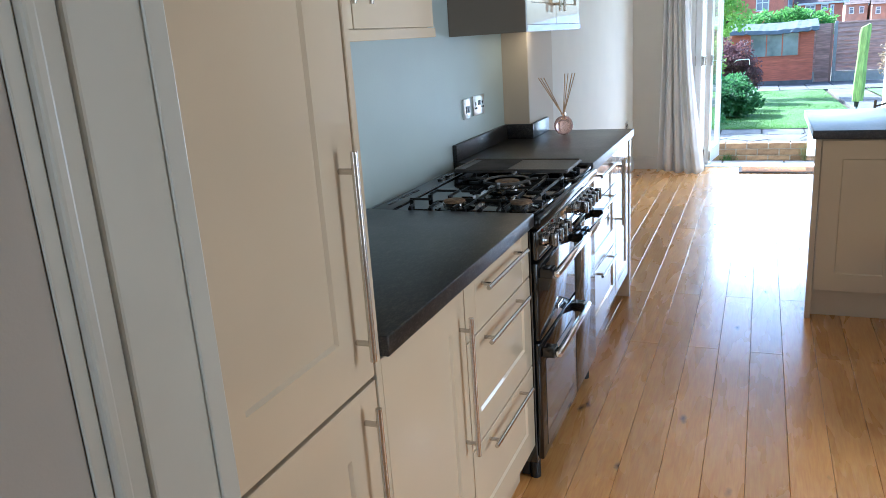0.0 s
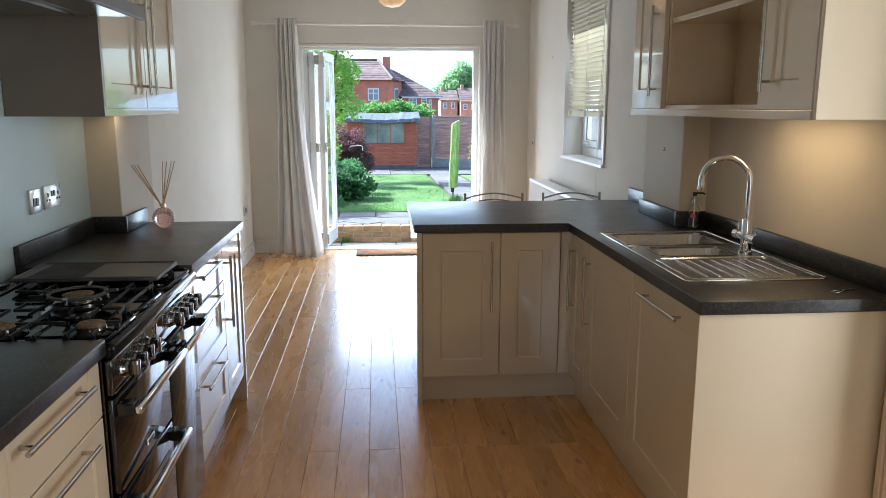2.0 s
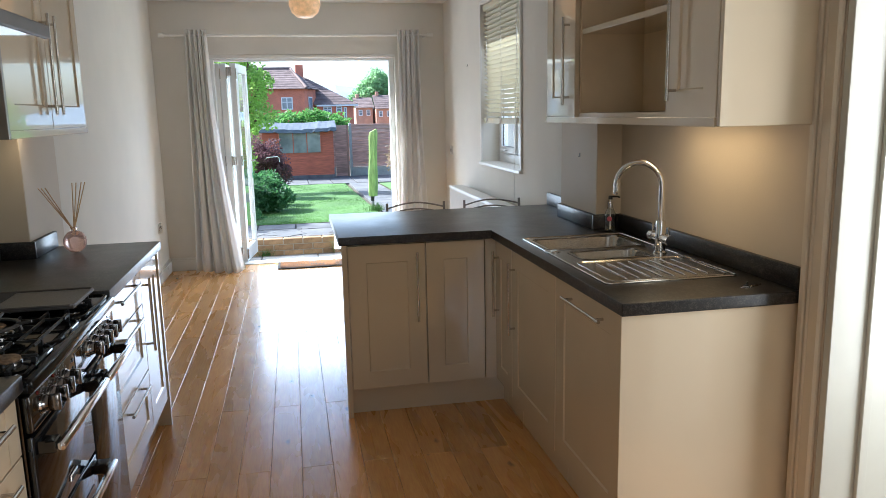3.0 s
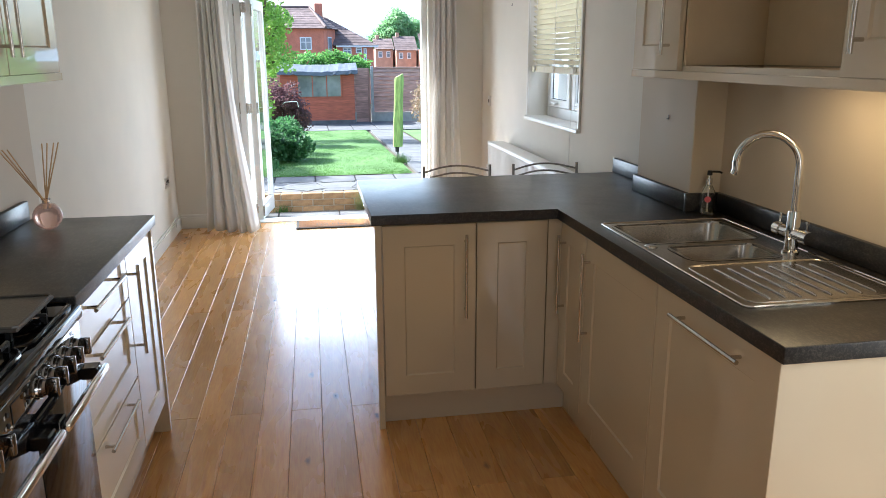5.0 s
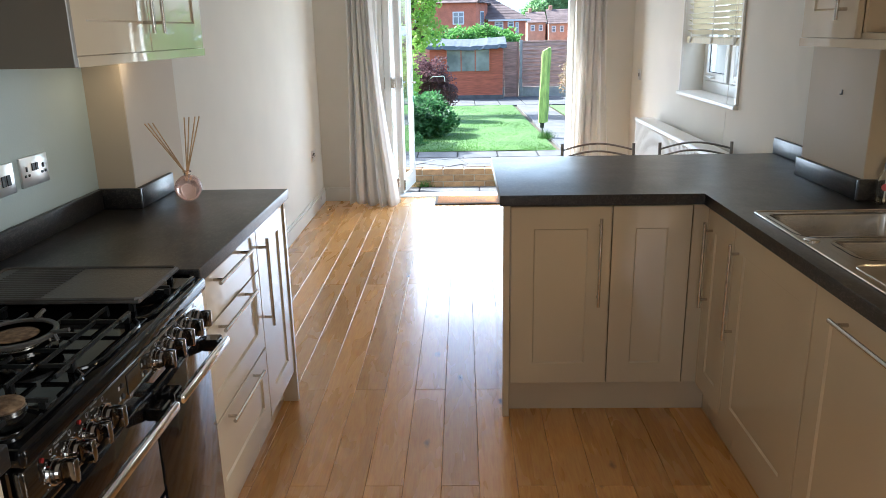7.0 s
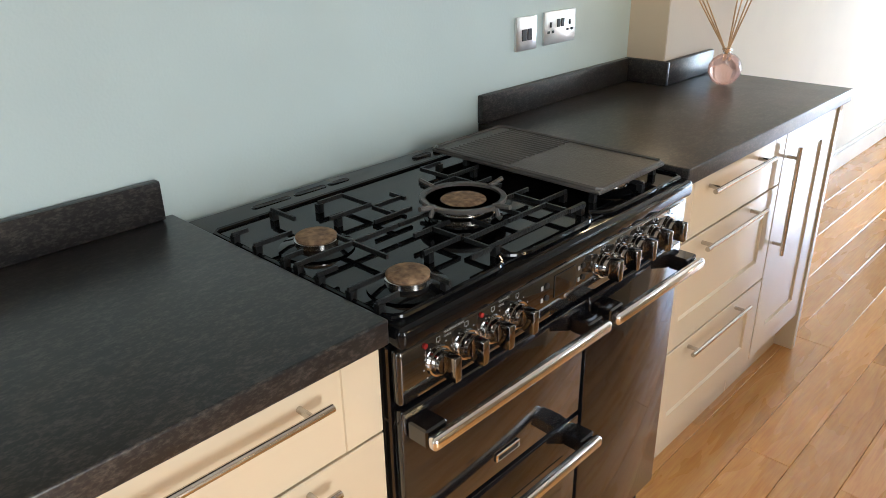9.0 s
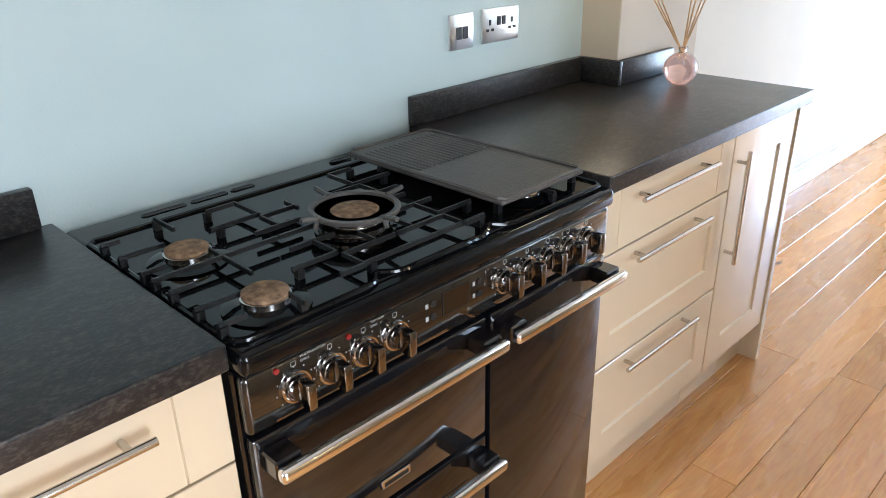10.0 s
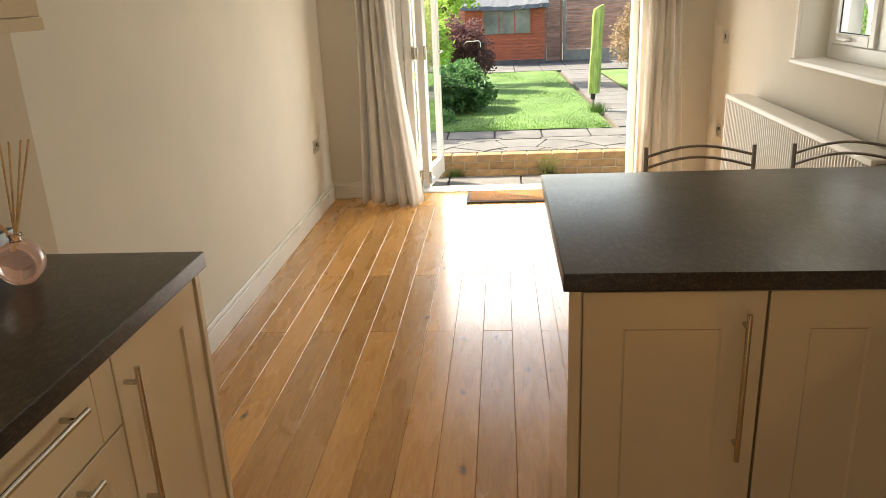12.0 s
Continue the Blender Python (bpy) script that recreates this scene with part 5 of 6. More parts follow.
for y in (WY0 + 0.12, 6.09, WY1 - 0.12):
    bm = bmesh.new()
    rod(bm, (1.612, y, zb0 - 0.02), (1.612, y, WZ1 - 0.03), 0.0016, n=6)
    part("ladder_cord", bm, M_TRIM, blind)
    bm = bmesh.new()
    tube(bm, [(1.61, y - 0.014, zb0 + 0.01), (1.606, y, zb0 - 0.03), (1.61, y + 0.014, zb0 + 0.01)], 0.005, 6)
    part("cord_knot", bm, M_TRIM, blind)
bm = bmesh.new()
rod(bm, (1.578, 5.66, 0.66), (1.606, 5.66, 2.25), 0.0014, n=6)
rod(bm, (1.578, 5.66, 0.62), (1.578, 5.66, 0.66), 0.008, 0.003, n=8)
part("pull_cord", bm, M_TRIM, blind)

# radiator
rad = thing("radiator", (1.5, 6.28, 0.2), "long white double-panel radiator under the window", "radiator")
RY0, RY1, RZ0, RZ1 = 5.37, 7.21, 0.24, 0.838
bm = bmesh.new()
line, y, k = [], RY0 + 0.03, 0
while y < RY1 - 0.03:
    line += [(1.4405, y), (1.4405, y + 0.010), (1.434, y + 0.014), (1.434, y + 0.0235)]
    y += 0.0275
line = [(1.438, RY0)] + line + [(1.438, RY1), (1.452, RY1), (1.452, RY0)]
prism(bm, line, RZ0 + 0.03, RZ1 - 0.03)
M_RAD = mat("radiator_enamel", (0.8, 0.78, 0.73), 0.35, vary=0.02)
part("front_panel", bm, M_RAD, rad)
part("back_panel", boxes(((1.545, RY0, RZ0), (1.56, RY1, RZ1 - 0.03)), bevel=0.003), M_RAD, rad)
part("top_edge", boxes(((1.4335, RY0, RZ1 - 0.0295), (1.452, RY1, RZ1)), bevel=0.005), M_RAD, rad)
part("bottom_edge", boxes(((1.4335, RY0, RZ0), (1.452, RY1, RZ0 + 0.0295)), bevel=0.005), M_RAD, rad)
for k in range(3):
    a = RY0 + 0.01 + k * (RY1 - RY0 - 0.02) / 3
    g = part("top_grille", boxes(((1.4525, a, RZ1 - 0.02), (1.562, a + (RY1 - RY0 - 0.02) / 3 - 0.003, RZ1 - 0.004)), bevel=0.002), M_RAD, rad)
for y in (RY0, RY1 - 0.003):
    part("side_panel", boxes(((1.4525, y, RZ0), (1.5445, y + 0.003, RZ1 - 0.021))), M_RAD, rad)
for y in (RY0 + 0.3, RY1 - 0.3):
    part("bracket", boxes(((1.56, y, 0.3), (XR, y + 0.03, 0.75))), M_RAD, rad)
bm = bmesh.new()
rod(bm, (1.5, RY1 + 0.03, 0.0), (1.5, RY1 + 0.03, 0.30), 0.0075)
rod(bm, (1.5, RY1, 0.28), (1.5, RY1 + 0.04, 0.28), 0.012)
part("valve_pipe", bm, M_CHROME, rad, smooth=True)

# two metal chairs drawn up to the peninsula
M_PEWTER = mat("pewter_metal", (0.26, 0.24, 0.22), 0.35, metal=1.0, vary=0.1, scale=15)
chair = thing("dining_chair", (0.817, 5.12, 0), "dark pewter metal dining chair with an arched bar back", "chair", "chairs at the peninsula")


def cpart(name, bm, material, label=""):
    return part(name, bm, material, chair, label, smooth=True)


cpart("seat", boxes(((0.63, 4.92, 0.44), (1.0, 5.29, 0.475)), bevel=0.015, segments=3), mat("seat_pad", (0.05, 0.045, 0.04), 0.6, bump=0.2), "dark padded seat")
for x in (0.63, 1.0):
    bm = bmesh.new()
    tube(bm, [(x, 5.29, 0), (x, 5.28, 0.45), (x, 5.30, 0.92)], 0.008, 10)
    cpart("back_post", bm, M_PEWTER)
    bm = bmesh.new()
    tube(bm, [(x, 4.93, 0), (x, 4.94, 0.44)], 0.0095, 10)
    cpart("leg", bm, M_PEWTER)
for z, r in ((0.885, 0.0052), (0.845, 0.0052), (0.66, 0.005)):
    bm = bmesh.new()
    tube(bm, [(0.63 + 0.37 * k / 12, 5.298 + 0.03 * math.sin(math.pi * k / 12), z + 0.03 * math.sin(math.pi * k / 12)) for k in range(13)], r, 8)
    cpart("back_bar", bm, M_PEWTER)
bm = bmesh.new()
tube(bm, [(0.63, 4.94, 0.43), (0.63, 5.28, 0.43), (1.0, 5.28, 0.43), (1.0, 4.94, 0.43)], 0.008, 8, closed=True)
cpart("seat_frame", bm, M_PEWTER)
copy_thing(chair, Matrix.Translation((0.817 + 0.505, 5.12, 0)))

# door mat
M_COIR = mat("coir", (0.19, 0.085, 0.03), 0.95, vary=0.2, scale=60, bump=0.8, bscale=420, spec=0.1)
M_MATEDGE = mat("mat_border", (0.05, 0.04, 0.03), 0.9, vary=0.2, scale=60, bump=0.5, bscale=300)
dm = thing("door_mat", (0.21, 8.12, 0), "brown coir door mat with a dark border and lettering", "door mat")
part("border", boxes(((-0.145, 7.935, 0.0005), (0.565, 8.262, 0.013)), bevel=0.003), M_MATEDGE, dm, "dark border")
part("coir_face", boxes(((-0.122, 7.96, 0.005), (0.542, 8.238, 0.0165)), bevel=0.003), M_COIR, dm)
for body, x, y, size in (("Hi", 0.155, 8.135, 0.085), ("I'm Mat", 0.03, 8.025, 0.095)):
    writing(body, size, Matrix.Translation((x, y, 0.0168)), "lettering", dm, M_MATEDGE)

# ---- garden ----
M_SOIL = mat("soil_and_verge", (0.09, 0.075, 0.045), 0.95, vary=0.3, scale=3, bump=0.6, bscale=30)
M_LAWN = mat("lawn_turf", (0.115, 0.215, 0.055), 0.9, vary=0.22, scale=1.6, bump=0.3, bscale=90, fine=0.12)
M_GRASS = mat("grass_blade", (0.12, 0.225, 0.057), 0.9, vary=0.2, scale=1.3, spec=0.05)
M_SLAB = mat("weathered_slab", (0.145, 0.142, 0.138), 0.85, vary=0.16, scale=5, bump=0.5, bscale=60, spread=0.14, fine=0.3)
M_JOINT = mat("dark_joint", (0.035, 0.032, 0.026), 0.95, vary=0.3, scale=20)
M_BRICK = mat("buff_brick", (0.36, 0.225, 0.115), 0.9, vary=0.18, scale=14, bump=0.6, bscale=120, spread=0.2, fine=0.3)
M_MORTAR = mat("mortar", (0.36, 0.32, 0.25), 0.95, vary=0.12, scale=20, bump=0.5)
M_SHED = mat("red_stained_boards", (0.42, 0.115, 0.06), 0.7, vary=0.2, scale=5, stretch=(1, 1, 9), bump=0.3, bscale=30, spread=0.1)
M_FELT = mat("grey_roofing_felt", (0.115, 0.13, 0.15), 0.85, vary=0.15, scale=6, bump=0.4, bscale=60)
M_FENCE = mat("red_brown_fence_boards", (0.52, 0.31, 0.25), 0.85, vary=0.25, scale=4, stretch=(1, 1, 8), bump=0.4, bscale=30, spread=0.16)
M_CONCRETE = mat("concrete", (0.4, 0.39, 0.37), 0.9, vary=0.12, scale=8, bump=0.4, bscale=60)
M_REDBRICK = mat("red_brick_wall", (0.56, 0.2, 0.12), 0.9, vary=0.15, scale=1.2, bump=0.3, bscale=12, fine=0.25)
M_TILE = mat("clay_roof_tile", (0.185, 0.14, 0.125), 0.95, vary=0.2, spec=0.15, scale=1.5, bump=0.3, bscale=10, spread=0.12)
M_PANE = mat("dark_window_pane", (0.2, 0.23, 0.26), 0.1, vary=0.2, scale=0.7, coat=0.5)

ZP = 0.12


def lie(y):
    """Height of the garden along its length."""
    pts = ((-300, -0.45), (8.4, -0.45), (9.15, -0.1), (10.2, ZP - 0.025), (21.5, -0.20), (40, -3.2), (4000, -3.2))
    for (a, za), (b, zb) in zip(pts, pts[1:]):
        if y <= b:
            return za + (zb - za) * (y - a) / (b - a)
    return -3.2


bm = bmesh.new()
rows = []
for y in (-300, -50, 0, 8.4, 9.15, 10.2, 14, 18, 21.5, 25, 32, 40, 60, 120, 300, 900, 4000):
    rows.append([bm.verts.new((x, y, lie(y))) for x in (-3000, -400, -60, -8, -2, 0, 2, 8, 60, 400, 3000)])
for p, q in zip(rows, rows[1:]):
    for k in range(len(p) - 1):
        bm.faces.new((p[k], p[k + 1], q[k + 1], q[k]))
struct("ground", bm, M_SOIL, "bare soil and verge of the back garden", "ground")


def turf(y):
    return ZP + 0.005 - 0.0255 * (y - 10.2)


LY0, LY1, LX0, LX1 = 10.26, 17.8, -3.0, 1.22
bm = bmesh.new()
grid = [[bm.verts.new((LX0 + (LX1 - 0.004 * (y - LY0) - LX0) * i / 16, y, turf(y) + 0.012 * noise.noise((i * 0.7, y, 0)))) for i in range(17)] for y in [LY0 + (LY1 - LY0) * j / 24 for j in range(25)]]
for p, q in zip(grid, grid[1:]):
    for k in range(16):
        bm.faces.new((p[k], p[k + 1], q[k + 1], q[k]))
lawn = tagged(part("lawn", bm, M_LAWN), "bright green mown lawn sloping gently away", "lawn", kind="structure")
bm = bmesh.new()
grid = [[bm.verts.new((1.97 + 2.2 * i / 8, y, turf(y) - 0.01 + 0.012 * noise.noise((i * 0.7, y, 3)))) for i in range(9)] for y in [10.3 + 7.4 * j / 16 for j in range(17)]]
for p, q in zip(grid, grid[1:]):
    for k in range(8):
        bm.faces.new((p[k], p[k + 1], q[k + 1], q[k]))
tagged(part("lawn_verge", bm, M_LAWN), "green grass verge beyond the slab path", "lawn", kind="structure")
rnd = random.Random(11)


def blades(name, count, place, h, w, material, label, category, seed):
    r = random.Random(seed)
    verts, faces = [], []
    for _ in range(count):
        x, y, z = place(r)
        t, hh = r.uniform(0, 6.28), h * r.uniform(0.5, 1.25)
        dx, dy = math.cos(t) * w, math.sin(t) * w
        lx, ly = r.uniform(-0.6, 0.6) * hh, r.uniform(-0.6, 0.6) * hh
        n = len(verts)
        verts += [(x - dx, y - dy, z), (x + dx, y + dy, z), (x + lx, y + ly, z + hh)]
        faces.append((n, n + 1, n + 2))
    me = bpy.data.meshes.new(name)
    me.from_pydata(verts, [], faces)
    me.materials.append(material)
    return tagged(new(name, me), label, category, kind="stuff")


def on_lawn(r):
    y = LY0 + (LY1 - LY0) * r.random() ** 1.4
    return r.uniform(-1.3, LX1 - 0.01), y, turf(y) - 0.004


blades("grass", 46000, on_lawn, 0.018, 0.0026, M_GRASS, "short green grass blades of the lawn", "grass", 5)
M_DRY = mat("pale_dry_grass", (0.3, 0.3, 0.12), 0.8, vary=0.2, scale=9)
blades("grass_tuft", 260, lambda r: (1.22 + r.gauss(0, 0.05), 11.45 + r.gauss(0, 0.06), turf(11.4) - 0.01), 0.13, 0.003, M_GRASS, "long grass round the parasol foot", "grass", 6)
blades("grass_tuft", 160, lambda r: (0.52 + r.gauss(0, 0.03), 9.03 + r.gauss(0, 0.012), -0.062), 0.22, 0.004, M_DRY, "pale weed growing at the brick step", "weed", 7)
blades("grass_tuft", 90, lambda r: (-0.3 + r.gauss(0, 0.04), 9.04 + r.gauss(0, 0.01), -0.062), 0.09, 0.003, M_GRASS, "small weed at the foot of the step", "weed", 8)


# paving
def piece_mesh(outline, z0, z1, material, name):
    bm = bmesh.new()
    prism(bm, outline, z0, z1)
    return mesh_of(bm, name, material)


def child(name, me, parent, at=(0, 0, 0)):
    ob = new(name, me)
    ob.location = at
    ob.parent = parent
    return ob


def clip(poly, lo, hi):
    """Keeps the part of an outline between two values of y."""
    for lim, sgn in ((lo, 1), (hi, -1)):
        out = []
        for i, p in enumerate(poly):
            q = poly[(i + 1) % len(poly)]
            ip, iq = (p[1] - lim) * sgn >= 0, (q[1] - lim) * sgn >= 0
            if ip:
                out.append(p)
            if ip != iq:
                t = (lim - p[1]) / (q[1] - p[1])
                out.append((p[0] + (q[0] - p[0]) * t, lim))
        poly = out
        if len(poly) < 3:
            return []
    return poly


patio = struct("pavement", boxes(((-4.2, 9.09, -0.1), (5.2, 10.25, ZP - 0.012))), M_JOINT, "weathered stone slab patio with curved joints", "patio")
rnd = random.Random(21)
for k in range(20):
    x = -4.1 + 0.462 * k
    w, y0 = 0.442, 9.845
    child("slab", piece_mesh([(x, y0), (x + w, y0), (x + w, 10.225), (x, 10.225)], ZP - 0.03, ZP + rnd.uniform(-0.002, 0.003), M_SLAB, "slab"), patio)
CCX, CCY = 0.3, 8.98
for i, (r0, r1) in enumerate(((0.02, 0.40), (0.42, 0.78), (0.80, 1.16), (1.18, 1.56), (1.58, 2.0), (2.02, 2.5))):
    n = (3, 5, 7, 9, 11, 13)[i]
    for k in range(n):
        a, b = math.pi * k / n, math.pi * (k + 1) / n
        g = 0.01 / r1
        arc = [a + g + (b - a - 2 * g) * s / 6 for s in range(7)]
        poly = [(CCX + r1 * math.cos(t), CCY + r1 * math.sin(t)) for t in arc] + [(CCX + r0 * math.cos(t), CCY + r0 * math.sin(t)) for t in reversed(arc)]
        poly = clip(poly, 9.215, 9.815)
        if len(poly) > 2:
            child("slab", piece_mesh(poly, ZP - 0.03, ZP + rnd.uniform(-0.002, 0.003), M_SLAB, "slab"), patio)
lower = struct("pavement_lower", boxes(((-4.2, YB + 0.281, -0.3), (5.2, 9.088, -0.07))), M_JOINT, "damp lower paving strip outside the door", "paving")
for k in range(15):
    x = -4.0 + 0.612 * k
    for y0, y1 in ((8.47, 9.04),):
        child("slab", piece_mesh([(x, y0), (x + 0.596, y0), (x + 0.596, y1), (x, y1)], -0.085, -0.058 + rnd.uniform(-0.002, 0.002), M_SLAB, "slab"), lower)

# brick step
step = struct("brick_step", boxes(((-3.0, 9.06, -0.2), (4.0, 9.17, ZP - 0.006))), M_MORTAR, "low buff brick step up to the patio", "step")
bm = bmesh.new()
box(bm, (0, 0, 0), (0.205, 0.115, 0.06), 0.004)
brick_me = mesh_of(bm, "brick", M_BRICK)
for c in range(3):
    for k in range(30):
        x = -2.9 + 0.216 * k + (0.108 if c % 2 else 0)
        ob = child("brick", brick_me, step, (x, 9.054 + rnd.uniform(-0.002, 0.002), ZP - 0.055 - 0.068 * c))

# garden path and paving by the shed
path = struct("path", boxes(((1.27, 10.26, -0.35), (2.0, 20.0, -0.30)), ((-3, 17.85, -0.35), (4, 20.9, -0.30))), M_JOINT, "pale slab garden path along the lawn", "path")


def tilted_slab(x0, x1, y0, y1):
    bm = bmesh.new()
    vs = [bm.verts.new((x, y, turf(y) + dz)) for dz in (-0.06, 0.004) for x, y in ((x0, y0), (x1, y0), (x1, y1), (x0, y1))]
    for q in ((3, 2, 1, 0), (4, 5, 6, 7), (0, 1, 5, 4), (1, 2, 6, 5), (2, 3, 7, 6), (3, 0, 4, 7)):
        bm.faces.new([vs[i] for i in q])
    child("slab", mesh_of(bm, "slab", M_SLAB), path)


for k in range(16):
    tilted_slab(1.29, 1.9, 10.27 + 0.47 * k, 10.725 + 0.47 * k)
for i in range(12):
    for j in range(6):
        tilted_slab(-2.9 + 0.55 * i, -2.37 + 0.55 * i, 17.86 + 0.5 * j, 18.345 + 0.5 * j)

# shed
shed = thing("garden_shed", (0.2, 20.6, -0.15), "small red-stained timber shed with a grey felt roof", "shed")
SY, SX_0, SX_1, SZ0, SZ1 = 20.0, -0.66, 1.088, -0.02, 1.10
part("base", boxes(((SX_0 - 0.02, SY - 0.04, -0.3), (SX_1 + 0.02, SY + 1.2, SZ0))), mat("dark_base", (0.12, 0.11, 0.11), 0.9, vary=0.2), shed, "dark block base")
part("wall", boxes(((SX_0, SY, SZ0), (SX_1, SY + 1.15, SZ1))), M_SHED, shed)
for k in range(16):
    z = SZ0 + 0.07 * k
    bm = bmesh.new()
    vs = [bm.verts.new(p) for p in ((SX_0 - 0.005, SY - 0.022, z), (SX_1 + 0.005, SY - 0.022, z), (SX_1 + 0.005, SY - 0.004, z + 0.069), (SX_0 - 0.005, SY - 0.004, z + 0.069), (SX_0 - 0.005, SY, z), (SX_1 + 0.005, SY, z))]
    for q in ((0, 1, 2, 3), (0, 4, 5, 1), (0, 3, 4), (1, 5, 2)):
        bm.faces.new([vs[i] for i in q])
    part("board", bm, M_SHED, shed)
wf = part("window", boxes(((-0.26, SY - 0.035, 0.55), (0.77, SY - 0.02, 1.05))), mat("shed_window", (0.21, 0.23, 0.21), 0.15, vary=0.3, scale=3), shed, "dusty grey-green window")
for x in (-0.275, 0.08, 0.42, 0.765):
    part("bar", boxes(((x, SY - 0.045, 0.54), (x + 0.022, SY - 0.03, 1.06))), M_SHED, wf)
bm = bmesh.new()
nx = 24
pr = [(SY - 0.16, 1.085), (SY - 0.12, 1.15), (SY + 0.58, 1.31), (SY + 1.3, 1.15)]
gr_ = [[bm.verts.new((-0.75 + 1.93 * i / nx, y, z + 0.02 * math.cos(2 * math.pi * i / nx) + 0.008 * rnd.uniform(-1, 1) - (0.025 * abs(math.sin(5 * i)) if j == 0 else 0))) for i in range(nx + 1)] for j, (y, z) in enumerate(pr)]
for p, q in zip(gr_, gr_[1:]):
    for i in range(nx):
        bm.faces.new((p[i], p[i + 1], q[i + 1], q[i]))
roof = part("roof", bm, M_FELT, shed, "sagging grey felt roof")
sd = roof.modifiers.new("felt", "SOLIDIFY")
sd.thickness = 0.03

# fence: lapped panels between concrete posts
fence = thing("fence", (1, 21, -0.2), "red-brown lapped fence with concrete posts", "fence")
for k, x in enumerate((-4.0, -2.15, -0.3, 1.57, 3.42, 5.27)):
    part("post", boxes(((x, 20.97, -0.4), (x + 0.075, 21.05, 1.245)), bevel=0.008), M_CONCRETE, fence, "grey concrete post")
for x0, x1 in ((-3.92, -2.15), (-2.07, -0.3), (-0.22, 1.19), (1.65, 3.42), (3.5, 5.27)):
    part("gravel_board", boxes(((x0, 20.99, -0.35), (x1, 21.03, 0.085))), M_CONCRETE, fence, "grey concrete gravel board")
    for j in range(11):
        z = 0.09 + j * 0.1
        bm = bmesh.new()
        n = 14
        lo = [bm.verts.new((x0 + (x1 - x0) * i / n, 20.965, z + 0.006 * noise.noise((x0 + i * 0.5, j, 0)))) for i in range(n + 1)]
        hi = [bm.verts.new((x0 + (x1 - x0) * i / n, 20.995, z + 0.115)) for i in range(n + 1)]
        for i in range(n):
            bm.faces.new((lo[i], lo[i + 1], hi[i + 1], hi[i]))
        ob = part("board", bm, M_FENCE, fence)
        sd = ob.modifiers.new("thickness", "SOLIDIFY")
        sd.thickness = 0.008
    part("cap", boxes(((x0, 20.96, 1.19), (x1, 21.02, 1.225))), M_FENCE, fence)
gate = thing("garden_gate", (1.35, 20.98, -0.15), "narrow red-brown timber gate beside the shed", "gate")
for j in range(12):
    part("board", boxes(((1.195, 20.978 + 0.006 * (j % 2), -0.19 + 0.116 * j), (1.5, 20.996, -0.075 + 0.116 * j))), M_FENCE, gate)
part("gate_post", boxes(((1.50, 20.97, -0.4), (1.55, 21.03, 1.2))), mat("pale_post", (0.36, 0.2, 0.15), 0.85, vary=0.2), gate, "paler timber post")

# closed parasol in a green cover
par = thing("parasol", (1.175, 11.5, turf(11.5)), "closed garden parasol in a bright green cover", "parasol")
M_COVER = mat("lime_cover", (0.3, 0.42, 0.12), 0.8, vary=0.25, scale=14, stretch=(4, 4, 0.6), bump=0.4, bscale=25)
bm = bmesh.new()
rings = []
for j in range(15):
    v = j / 14
    z = 0.30 + 0.945 * v
    r = 0.064 * (0.94 + 0.08 * math.sin(7 * v)) * (1 if v < 0.97 else 0.8)
    rings.append([bm.verts.new((1.178 + 0.035 * v + (r + 0.009 * math.cos(5 * t + 2 * v)) * math.cos(t), 11.5 + (r + 0.009 * math.cos(5 * t)) * math.sin(t), z + (0.025 * math.cos(t) if j > 12 else 0))) for t in (2 * math.pi * k / 20 for k in range(20))])
for p, q in zip(rings, rings[1:]):
    for k in range(20):
        bm.faces.new((p[k], p[(k + 1) % 20], q[(k + 1) % 20], q[k]))
bm.faces.new(rings[-1])
part("cover", bm, M_COVER, par, "lime green fabric cover", smooth=True)
bm = bmesh.new()
rod(bm, (1.172, 11.5, 0.05), (1.19, 11.5, 0.5), 0.013, n=10)
part("pole", bm, M_DARKGREY, par)
bm = bmesh.new()
rod(bm, (1.172, 11.5, 0.23), (1.175, 11.5, 0.31), 0.026, 0.03, n=10)
part("collar", bm, M_RUBBER, par)


# shrubs and trees
def leaf_mat(name, colour, vary=0.4):
    m = mat(name, colour, 0.5, vary=vary, scale=2.2, spec=0.4)
    b = m.node_tree.nodes["Principled BSDF"]
    nt = m.node_tree
    thin, mix = nt.nodes.new("ShaderNodeBsdfTranslucent"), nt.nodes.new("ShaderNodeMixShader")
    thin.inputs[0].default_value = (*(min(1, c * 1.7) for c in colour), 1)
    mix.inputs[0].default_value = 0.45
    nt.links.new(b.outputs[0], mix.inputs[1])
    nt.links.new(thin.outputs[0], mix.inputs[2])
    nt.links.new(mix.outputs[0], nt.nodes["Material Output"].inputs[0])
    return m


